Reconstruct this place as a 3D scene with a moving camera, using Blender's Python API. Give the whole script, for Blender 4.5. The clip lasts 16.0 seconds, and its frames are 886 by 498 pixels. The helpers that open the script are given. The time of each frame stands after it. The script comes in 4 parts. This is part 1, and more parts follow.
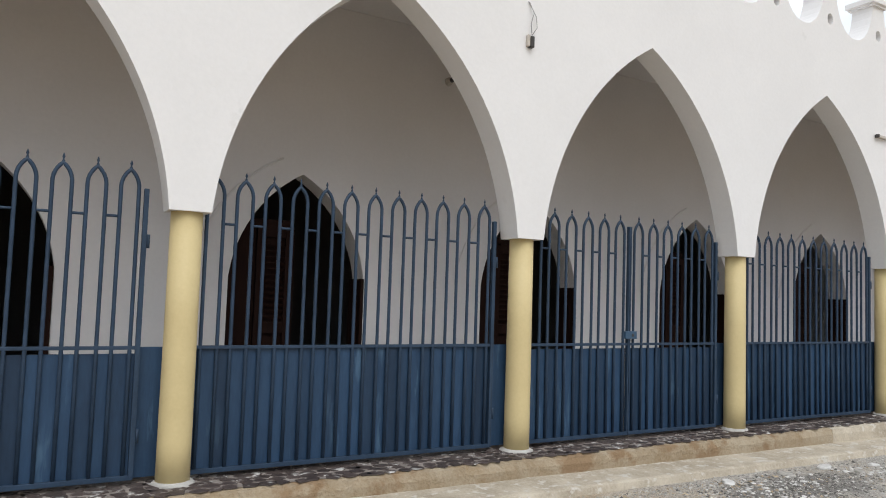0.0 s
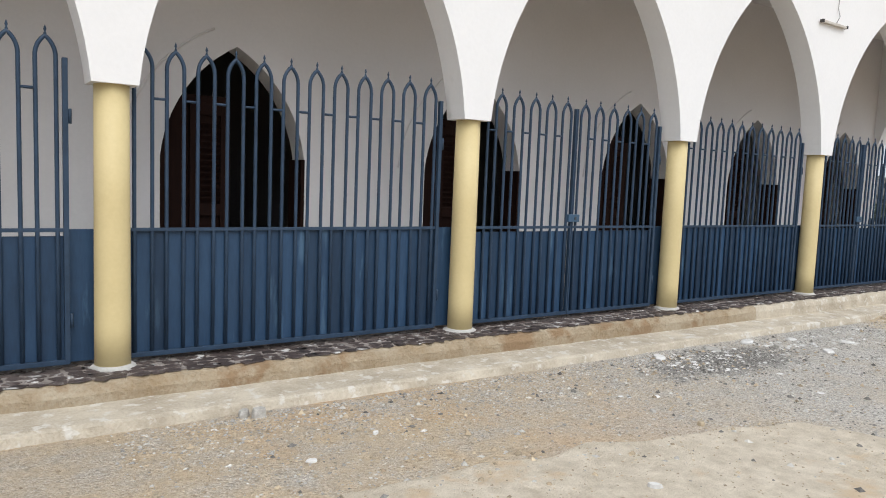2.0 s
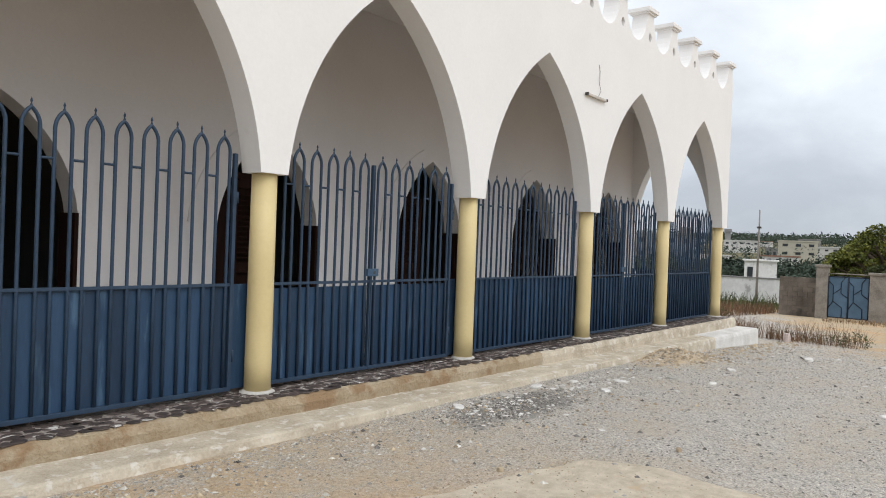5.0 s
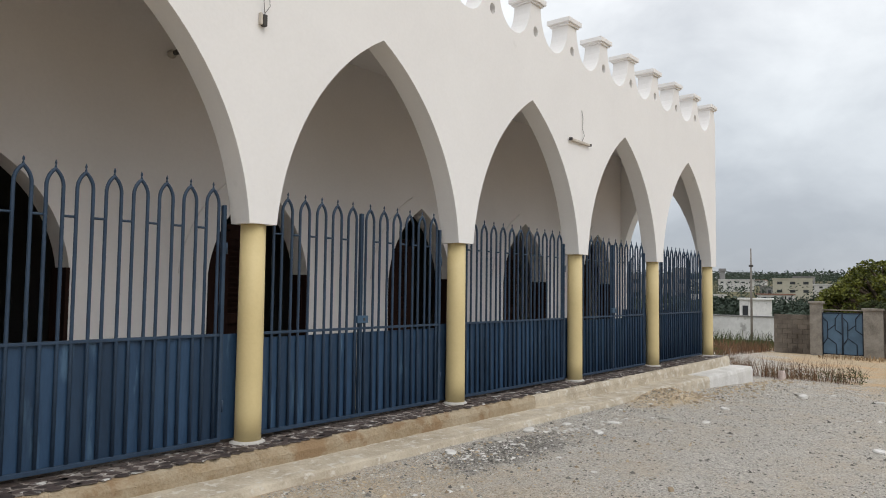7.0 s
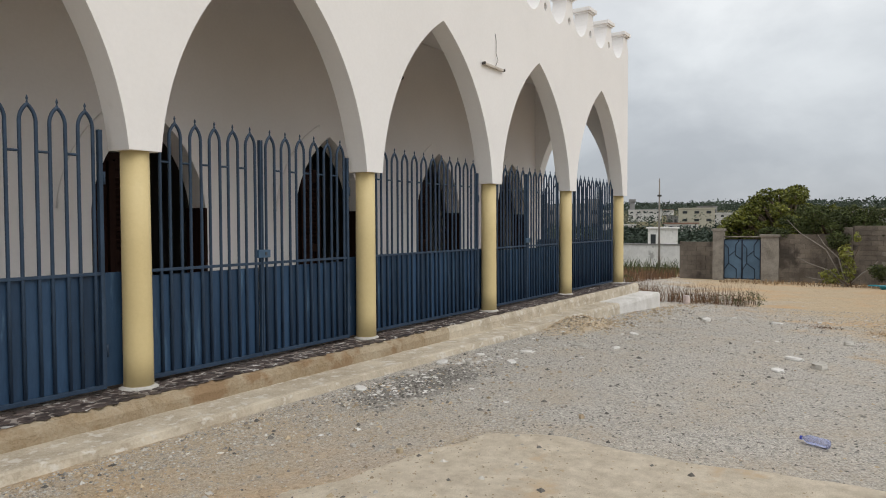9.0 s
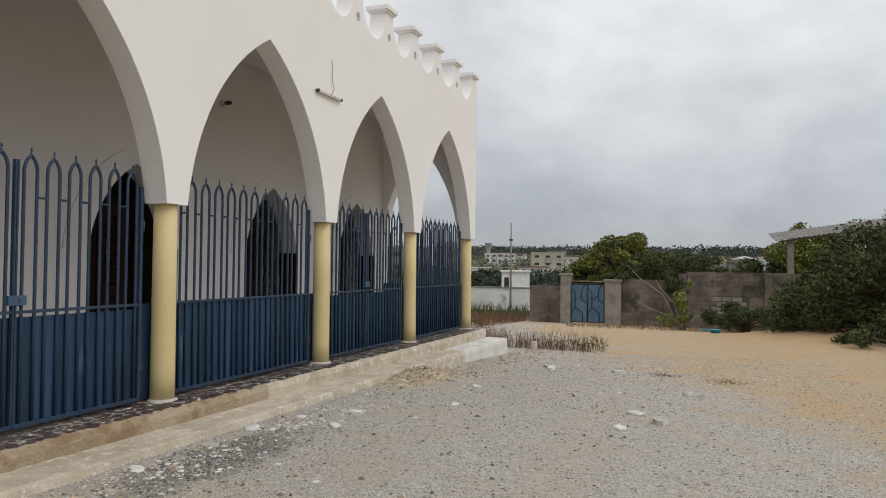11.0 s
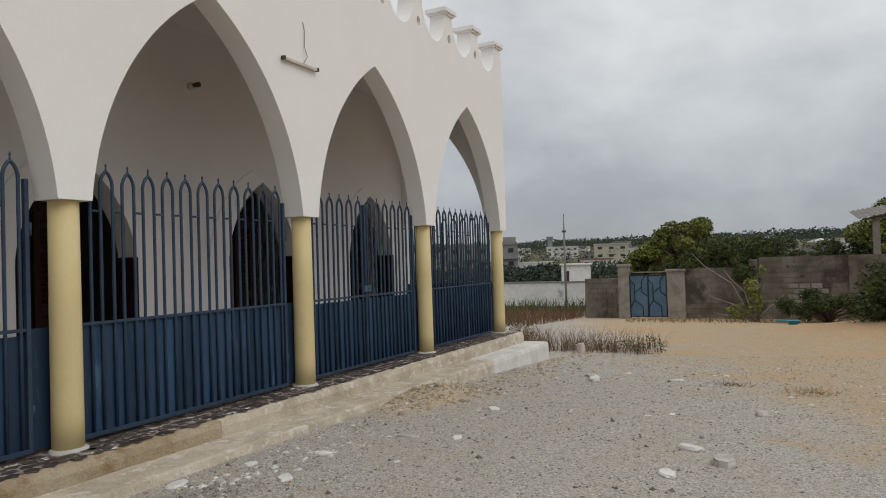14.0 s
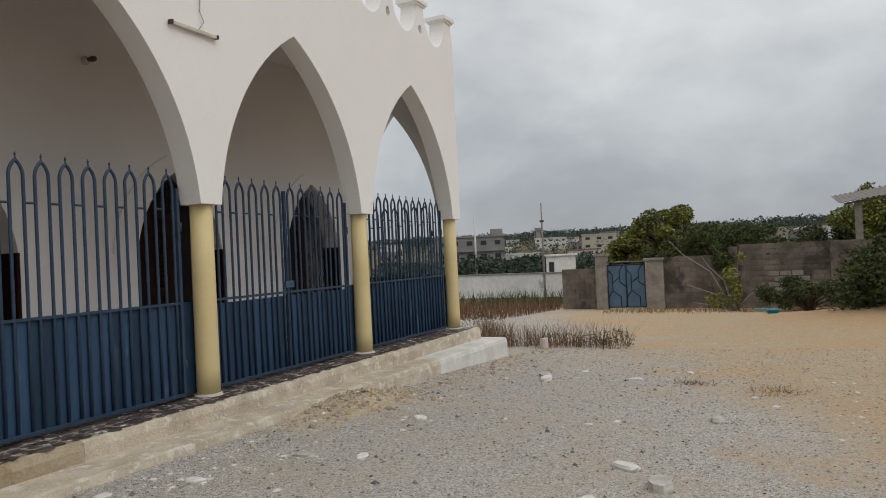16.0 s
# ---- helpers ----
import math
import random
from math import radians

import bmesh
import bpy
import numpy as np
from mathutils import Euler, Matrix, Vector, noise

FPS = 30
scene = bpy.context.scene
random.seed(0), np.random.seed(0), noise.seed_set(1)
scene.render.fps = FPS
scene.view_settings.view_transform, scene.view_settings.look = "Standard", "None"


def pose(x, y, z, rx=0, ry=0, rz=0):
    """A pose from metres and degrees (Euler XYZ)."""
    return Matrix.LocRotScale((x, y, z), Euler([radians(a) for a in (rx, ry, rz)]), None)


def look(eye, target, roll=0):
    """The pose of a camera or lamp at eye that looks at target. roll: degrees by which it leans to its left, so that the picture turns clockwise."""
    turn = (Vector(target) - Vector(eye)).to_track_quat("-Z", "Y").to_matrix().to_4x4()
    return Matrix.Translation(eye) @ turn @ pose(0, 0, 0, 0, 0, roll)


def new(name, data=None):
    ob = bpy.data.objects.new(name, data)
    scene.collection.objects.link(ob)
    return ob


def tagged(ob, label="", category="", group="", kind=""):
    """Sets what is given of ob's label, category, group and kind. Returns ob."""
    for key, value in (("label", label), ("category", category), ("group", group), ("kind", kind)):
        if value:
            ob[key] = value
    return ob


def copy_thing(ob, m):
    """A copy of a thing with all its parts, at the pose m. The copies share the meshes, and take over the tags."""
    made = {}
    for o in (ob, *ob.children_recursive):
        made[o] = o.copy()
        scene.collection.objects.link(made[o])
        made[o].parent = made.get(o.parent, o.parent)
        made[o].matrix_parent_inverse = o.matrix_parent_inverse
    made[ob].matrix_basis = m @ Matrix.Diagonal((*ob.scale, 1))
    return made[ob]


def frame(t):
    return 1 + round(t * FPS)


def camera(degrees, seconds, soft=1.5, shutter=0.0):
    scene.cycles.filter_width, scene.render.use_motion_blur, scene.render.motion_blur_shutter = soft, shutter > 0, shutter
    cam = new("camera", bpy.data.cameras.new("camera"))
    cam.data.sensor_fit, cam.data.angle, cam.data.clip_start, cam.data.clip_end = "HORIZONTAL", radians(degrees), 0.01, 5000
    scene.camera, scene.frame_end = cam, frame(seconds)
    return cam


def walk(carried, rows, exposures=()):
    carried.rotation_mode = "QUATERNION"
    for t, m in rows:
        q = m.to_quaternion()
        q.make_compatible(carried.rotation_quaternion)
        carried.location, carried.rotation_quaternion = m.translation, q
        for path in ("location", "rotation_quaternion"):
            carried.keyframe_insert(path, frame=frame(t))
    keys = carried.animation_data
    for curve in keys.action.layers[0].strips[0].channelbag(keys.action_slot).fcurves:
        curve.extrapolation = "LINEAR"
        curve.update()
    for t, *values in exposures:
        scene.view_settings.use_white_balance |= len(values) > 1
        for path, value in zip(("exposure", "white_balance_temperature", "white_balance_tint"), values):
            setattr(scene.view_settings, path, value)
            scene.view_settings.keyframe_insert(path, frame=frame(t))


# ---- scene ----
cam = camera(63.6, 16.0, soft=1.0)
PATH = [
    (0, (0.063, -0.347, 1.688), (1.044, 1.391, 1.814), 1.9),
    (0.5, (0.077, -0.345, 1.672), (1.055, 1.399, 1.701), 2.2),
    (1, (0.073, -0.309, 1.663), (1.116, 1.395, 1.566), 2.6),
    (1.5, (0.075, -0.251, 1.665), (1.146, 1.43, 1.5), 2.8),
    (2, (0.076, -0.225, 1.672), (1.207, 1.413, 1.48), 2.3),
    (2.5, (0.078, -0.2, 1.669), (1.303, 1.367, 1.466), 2.1),
    (3, (0.089, -0.197, 1.668), (1.407, 1.288, 1.427), 2.1),
    (3.5, (0.107, -0.185, 1.68), (1.485, 1.246, 1.446), 2.2),
    (4, (0.11, -0.181, 1.675), (1.569, 1.176, 1.507), 3.4),
    (4.5, (0.082, -0.18, 1.665), (1.583, 1.136, 1.547), 3.3),
    (5, (0.078, -0.172, 1.676), (1.625, 1.095, 1.657), 2.2),
    (5.2, (0.083, -0.154, 1.684), (1.64, 1.101, 1.709), 2.2),
    (7.3, (0.052, -0.327, 1.655), (1.602, 0.932, 1.765), 0.6),
    (7.5, (0.053, -0.343, 1.652), (1.599, 0.925, 1.719), 0.6),
    (8, (0.098, -0.293, 1.651), (1.681, 0.929, 1.612), 1.2),
    (8.5, (0.183, -0.238, 1.625), (1.845, 0.873, 1.565), 1.1),
    (9, (0.391, -0.166, 1.626), (2.077, 0.907, 1.554), -0.2),
    (9.5, (0.605, -0.168, 1.638), (2.326, 0.846, 1.535), -0.5),
    (10, (0.764, -0.09, 1.656), (2.59, 0.725, 1.651), 1.2),
    (10.2, (0.893, -0.086, 1.666), (2.764, 0.621, 1.691), 0.8),
    (12.3, (2.181, 0.021, 1.62), (4.013, 0.821, 1.681), -0.6),
    (12.5, (2.322, 0.014, 1.657), (4.142, 0.845, 1.668), -1.7),
    (13, (2.611, 0.011, 1.636), (4.494, 0.683, 1.657), -1.3),
    (13.5, (3.071, 0.069, 1.634), (4.957, 0.734, 1.66), -1.9),
    (14, (3.342, -0.019, 1.641), (5.134, 0.867, 1.68), -1.8),
    (14.5, (3.586, -0.095, 1.61), (5.436, 0.664, 1.574), -2.4),
    (15, (4.018, -0.099, 1.594), (5.898, 0.583, 1.599), -3.8),
    (15.5, (4.254, -0.234, 1.612), (6.065, 0.612, 1.546), -1.8),
    (16, (4.519, -0.257, 1.587), (6.324, 0.605, 1.605), -2.7),
]
walk(cam, [(t, look(eye, target, roll)) for t, eye, target, roll in PATH],
     exposures=[(0, 0.42, 6120, 10), (1.5, 0.68, 6080, 10), (3.5, 0.72, 6100, 10), (5.0, 0.50, 6250, 10), (7.5, 0.22, 6380, 10), (9.0, 0.20, 6480, 10), (10.0, 0.20, 6480, 10), (12.5, -0.12, 6480, 10), (16.0, -0.11, 6500, 10)])

# ---- world and light ----
world = bpy.data.worlds.new("overcast_sky")
scene.world = world
world.use_nodes = True
wn, wl = world.node_tree.nodes, world.node_tree.links
wn.clear()
sky = wn.new("ShaderNodeTexSky")
sky.sky_type, sky.sun_disc = "NISHITA", False
sky.sun_elevation, sky.sun_rotation = radians(49), radians(194)
sky_bg = wn.new("ShaderNodeBackground")
sky_bg.inputs["Strength"].default_value = 0.06
wl.new(sky.outputs[0], sky_bg.inputs["Color"])
w_tc = wn.new("ShaderNodeTexCoord")
w_sep = wn.new("ShaderNodeSeparateXYZ")
wl.new(w_tc.outputs["Generated"], w_sep.inputs[0])
w_ramp = wn.new("ShaderNodeValToRGB")
for k, (p, c) in enumerate(((0.0, (0.47, 0.49, 0.52)), (0.08, (0.53, 0.56, 0.595)), (0.22, (0.70, 0.73, 0.755)), (0.5, (1.0, 1.0, 1.0)))):
    e = w_ramp.color_ramp.elements[k] if k < 2 else w_ramp.color_ramp.elements.new(p)
    e.position, e.color = p, (*c, 1)
wl.new(w_sep.outputs[2], w_ramp.inputs[0])
w_map = wn.new("ShaderNodeMapping")
w_map.inputs["Scale"].default_value = (1, 1, 1.7)
wl.new(w_tc.outputs["Generated"], w_map.inputs[0])
w_noise = wn.new("ShaderNodeTexNoise")
w_noise.inputs["Scale"].default_value, w_noise.inputs["Detail"].default_value = 4.6, 10
w_noise.inputs["Roughness"].default_value, w_noise.inputs["Distortion"].default_value = 0.55, 0.15
wl.new(w_map.outputs[0], w_noise.inputs[0])
w_cr = wn.new("ShaderNodeValToRGB")
w_cr.color_ramp.elements[0].position, w_cr.color_ramp.elements[0].color = 0.33, (0.83, 0.84, 0.855, 1)
w_cr.color_ramp.elements[1].position, w_cr.color_ramp.elements[1].color = 0.67, (1.14, 1.14, 1.13, 1)
wl.new(w_noise.outputs[0], w_cr.inputs[0])
w_mul = wn.new("ShaderNodeMix")
w_mul.data_type, w_mul.blend_type = "RGBA", "MULTIPLY"
w_mul.inputs["Factor"].default_value = 1.0
wl.new(w_ramp.outputs[0], w_mul.inputs["A"])
wl.new(w_cr.outputs[0], w_mul.inputs["B"])
cloud_bg = wn.new("ShaderNodeBackground")
cloud_bg.inputs["Strength"].default_value = 0.92
wl.new(w_mul.outputs["Result"], cloud_bg.inputs["Color"])
w_mix = wn.new("ShaderNodeMixShader")
w_mix.inputs[0].default_value = 0.93
wl.new(sky_bg.outputs[0], w_mix.inputs[1])
wl.new(cloud_bg.outputs[0], w_mix.inputs[2])
w_out = wn.new("ShaderNodeOutputWorld")
wl.new(w_mix.outputs[0], w_out.inputs[0])

sun = new("sun", bpy.data.lights.new("sun", "SUN"))
sun.data.energy, sun.data.angle, sun.data.color = 0.95, radians(40), (1.0, 0.96, 0.9)
sun.matrix_world = look((-4, -16, 19), (0, 0, 0))


# ---- materials ----
def material(name, a, b=None, rough=0.8, scale=2.0, fine=40.0, bump=0.15, metal=0.0, spots=None, spot_at=0.66, spot_scale=6.0,
             island=0.0, per_object=0.0, stretch=(1, 1, 1), spec=0.3):
    """Two tones blended by broad and fine noise at world size, with fine relief, stains and a tint for each piece."""
    m = bpy.data.materials.new(name)
    m.use_nodes = True
    n, l = m.node_tree.nodes, m.node_tree.links
    bsdf = n["Principled BSDF"]
    bsdf.inputs["Roughness"].default_value, bsdf.inputs["Metallic"].default_value = rough, metal
    bsdf.inputs["Specular IOR Level"].default_value = spec
    b = b or tuple(0.8 * v for v in a)
    geo = n.new("ShaderNodeNewGeometry")
    mp = n.new("ShaderNodeMapping")
    mp.inputs["Scale"].default_value = stretch
    l.new(geo.outputs["Position"], mp.inputs[0])

    def noise_at(s, detail):
        t = n.new("ShaderNodeTexNoise")
        t.inputs["Scale"].default_value, t.inputs["Detail"].default_value = s, detail
        t.inputs["Roughness"].default_value = 0.6
        l.new(mp.outputs[0], t.inputs[0])
        return t.outputs[0]

    def math_node(op, x, y):
        t = n.new("ShaderNodeMath")
        t.operation = op
        for k, v in enumerate((x, y)):
            if isinstance(v, (int, float)):
                t.inputs[k].default_value = v
            else:
                l.new(v, t.inputs[k])
        return t.outputs[0]

    broad, grain = noise_at(scale, 6), noise_at(fine, 4)
    fac = math_node("ADD", math_node("MULTIPLY", broad, 0.65), math_node("MULTIPLY", grain, 0.35))
    ramp = n.new("ShaderNodeValToRGB")
    ramp.color_ramp.elements[0].position, ramp.color_ramp.elements[0].color = 0.36, (*b, 1)
    ramp.color_ramp.elements[1].position, ramp.color_ramp.elements[1].color = 0.62, (*a, 1)
    l.new(fac, ramp.inputs[0])
    colour = ramp.outputs[0]
    if spots:
        r2 = n.new("ShaderNodeValToRGB")
        r2.color_ramp.elements[0].position, r2.color_ramp.elements[1].position = spot_at, spot_at + 0.07
        l.new(noise_at(spot_scale, 8), r2.inputs[0])
        mix = n.new("ShaderNodeMix")
        mix.data_type = "RGBA"
        l.new(r2.outputs[0], mix.inputs["Factor"])
        l.new(colour, mix.inputs["A"])
        mix.inputs["B"].default_value = (*spots, 1)
        colour = mix.outputs["Result"]
    for amount, source in ((island, "island"), (per_object, "object")):
        if amount:
            src = geo.outputs["Random Per Island"] if source == "island" else n.new("ShaderNodeObjectInfo").outputs["Random"]
            hsv = n.new("ShaderNodeHueSaturation")
            l.new(colour, hsv.inputs["Color"])
            l.new(math_node("ADD", math_node("MULTIPLY", src, 2 * amount), 1 - amount), hsv.inputs["Value"])
            colour = hsv.outputs[0]
    l.new(colour, bsdf.inputs["Base Color"])
    if bump:
        bp = n.new("ShaderNodeBump")
        bp.inputs["Strength"].default_value, bp.inputs["Distance"].default_value = bump, 0.02
        l.new(math_node("ADD", grain, broad), bp.inputs["Height"])
        l.new(bp.outputs[0], bsdf.inputs["Normal"])
    return m


PLASTER = material("white_painted_plaster", (0.80, 0.785, 0.77), (0.76, 0.745, 0.73), 0.85, 0.9, 25, 0.06, spots=(0.68, 0.665, 0.645), spot_at=0.68, spot_scale=1.7)
# the same white paint under the veranda, darkened and browned for its shade
PLASTER_SHADE = material("veranda_shade_plaster", (0.73, 0.70, 0.68), (0.68, 0.65, 0.63), 0.9, 0.8, 25, 0.06)
YELLOW = material("yellow_gloss_paint", (0.65, 0.53, 0.28), (0.60, 0.485, 0.25), 0.5, 3, 40, 0.04, spots=(0.50, 0.42, 0.22), spot_at=0.72, spot_scale=5)
BLUE = material("blue_painted_steel", (0.045, 0.095, 0.16), (0.03, 0.07, 0.125), 0.42, 2.5, 30, 0.04, spots=(0.08, 0.13, 0.19), spot_at=0.66, spot_scale=3, spec=0.5)
BLUE_BAR = material("blue_grey_painted_bar", (0.031, 0.056, 0.096), (0.019, 0.036, 0.064), 0.5, 6, 60, 0.05, spec=0.3)
BLUE_SHEET = material("blue_painted_sheet", (0.024, 0.056, 0.110), (0.013, 0.034, 0.071), 0.5, 1.6, 22, 0.03, spots=(0.048, 0.093, 0.152), spot_at=0.60, spot_scale=2.2, per_object=0.32, stretch=(3, 3, 0.5), spec=0.35)
CONCRETE = material("weathered_concrete", (0.60, 0.53, 0.42), (0.38, 0.32, 0.24), 0.95, 3.1, 45, 0.7, spots=(0.63, 0.59, 0.52), spot_at=0.55, spot_scale=9)
EARTHY = material("broken_render_edge", (0.43, 0.36, 0.26), (0.30, 0.22, 0.13), 0.95, 3, 40, 0.9, spots=(0.28, 0.19, 0.11), spot_at=0.56, spot_scale=2.2)
CEMENT_PALE = material("pale_cement", (0.55, 0.53, 0.49), (0.42, 0.40, 0.36), 0.95, 3, 40, 0.4)
CEMENT_WHITE = material("white_splashed_cement", (0.72, 0.705, 0.68), (0.50, 0.48, 0.445), 0.95, 2.5, 40, 0.4)
TILE = material("dark_broken_tile", (0.10, 0.075, 0.065), (0.045, 0.035, 0.033), 0.5, 9, 70, 0.2, spots=(0.55, 0.53, 0.5), spot_at=0.58, spot_scale=9, island=0.3)
GROUT = material("tile_grout", (0.34, 0.30, 0.27), (0.18, 0.155, 0.135), 0.95, 8, 60, 0.4)
WOOD = material("dark_brown_wood", (0.022, 0.009, 0.006), (0.011, 0.005, 0.004), 0.75, 6, 60, 0.1, stretch=(5, 5, 0.6), spec=0.1)
# hall plaster coloured dark to stand for the shade indoors
ROOM_SHADE = material("room_shade_plaster", (0.16, 0.15, 0.14), None, 0.95, 1, 20, 0.05)
BLOCK = material("grey_concrete_block", (0.21, 0.18, 0.15), (0.085, 0.071, 0.058), 0.95, 1.4, 30, 0.8, spots=(0.075, 0.064, 0.054), spot_at=0.54, spot_scale=0.9, per_object=0.14)
MORTAR = material("block_mortar", (0.125, 0.108, 0.09), (0.065, 0.056, 0.047), 0.95, 2, 30, 0.5, spots=(0.09, 0.08, 0.07), spot_at=0.6, spot_scale=1.0)
BLOCK_PALE = material("pale_bare_block", (0.30, 0.275, 0.24), (0.14, 0.125, 0.108), 0.95, 1.8, 30, 0.6, per_object=0.14)
GATE_BLUE = material("faded_blue_steel", (0.10, 0.17, 0.25), (0.07, 0.12, 0.18), 0.55, 2, 30, 0.1, spots=(0.14, 0.10, 0.08), spot_at=0.68, spot_scale=3)
# yard gate bars, and the painted shade in the fence creases
GATE_DARK_AND_SHADE = material("dark_gate_bar_and_crease_shade", (0.02, 0.03, 0.05), None, 0.5, 4, 40, 0.05)
LEAF = material("green_leaf", (0.19, 0.195, 0.032), (0.05, 0.068, 0.013), 0.55, 1.6, 9, 0, island=0.6)
LEAF_DARK = material("dusty_thorn_leaf", (0.085, 0.105, 0.03), (0.024, 0.033, 0.011), 0.7, 1.5, 9, 0, island=0.45)
LEAF_PALE = material("yellow_green_leaf", (0.24, 0.24, 0.05), (0.14, 0.16, 0.035), 0.6, 2, 9, 0, island=0.4)
LEAF_FAR = material("far_wood_leaf", (0.055, 0.075, 0.05), (0.03, 0.045, 0.034), 0.8, 0.05, 0.6, 0, island=0.35)
SCRUB_STALK = material("red_brown_stalk", (0.21, 0.12, 0.065), (0.09, 0.05, 0.03), 0.85, 2, 20, 0, island=0.5)
WHITEWASH = material("stained_whitewash", (0.80, 0.79, 0.77), (0.62, 0.61, 0.59), 0.9, 0.5, 4, 0, spots=(0.42, 0.41, 0.39), spot_at=0.62, spot_scale=1.3)
DRY = material("dry_grass", (0.33, 0.23, 0.12), (0.17, 0.10, 0.055), 0.85, 2, 20, 0, island=0.45)
BARK = material("grey_brown_bark", (0.16, 0.12, 0.085), (0.08, 0.06, 0.045), 0.9, 5, 40, 0.5)
FAR_WHITE = material("far_white_wall", (0.62, 0.61, 0.59), (0.48, 0.47, 0.45), 0.9, 0.3, 3, 0)
FAR_GREY = material("far_bare_concrete", (0.27, 0.265, 0.26), (0.2, 0.195, 0.19), 0.95, 0.3, 3, 0)
FAR_CREAM = material("far_cream_wall", (0.5, 0.47, 0.38), None, 0.9, 0.3, 3, 0)
GLASS_DARK = material("dark_window", (0.04, 0.045, 0.05), None, 0.3, 1, 5, 0)
RUST_ROOF = material("rusty_roof", (0.30, 0.17, 0.12), (0.2, 0.11, 0.08), 0.8, 0.8, 8, 0)
ZINC = material("weathered_corrugated_sheet", (0.22, 0.20, 0.18), (0.13, 0.115, 0.10), 0.6, 1.2, 20, 0.1, metal=0.2)
POLE_GREY = material("weathered_pole", (0.28, 0.26, 0.23), (0.18, 0.16, 0.14), 0.9, 3, 30, 0.2)
STONE_GREY = material("grey_gravel_stone", (0.52, 0.495, 0.45), (0.30, 0.282, 0.25), 0.95, 6, 60, 0.3, island=0.42)
STONE_DARK = material("dark_gravel_stone", (0.21, 0.195, 0.175), (0.11, 0.102, 0.092), 0.95, 6, 60, 0.3, island=0.4)
STONE_TAN = material("tan_rubble_stone", (0.47, 0.385, 0.265), (0.32, 0.245, 0.165), 0.95, 6, 60, 0.3, island=0.35)
CHIP_WHITE = material("white_plaster_chip", (0.72, 0.70, 0.67), (0.55, 0.53, 0.5), 0.9, 6, 60, 0.2, island=0.15)
DARK_METAL = material("dark_metal", (0.06, 0.055, 0.05), None, 0.5, 8, 60, 0.05)
LAMP_WHITE = material("lamp_housing", (0.62, 0.58, 0.52), (0.45, 0.40, 0.34), 0.5, 8, 60, 0.05)
CABLE = material("grey_cable", (0.35, 0.34, 0.33), None, 0.6, 9, 60, 0)
PLASTIC_BLUE = material("turquoise_plastic", (0.03, 0.30, 0.42), None, 0.4, 9, 60, 0.05)
BAG = material("pale_plastic_bag", (0.62, 0.52, 0.48), (0.5, 0.4, 0.37), 0.5, 9, 60, 0.3)

BOTTLE = bpy.data.materials.new("clear_blue_plastic")
BOTTLE.use_nodes = True
bottle_bsdf = BOTTLE.node_tree.nodes["Principled BSDF"]
bottle_bsdf.inputs["Base Color"].default_value = (0.62, 0.66, 0.92, 1)
bottle_bsdf.inputs["Roughness"].default_value = 0.12
bottle_bsdf.inputs["Transmission Weight"].default_value = 0.75


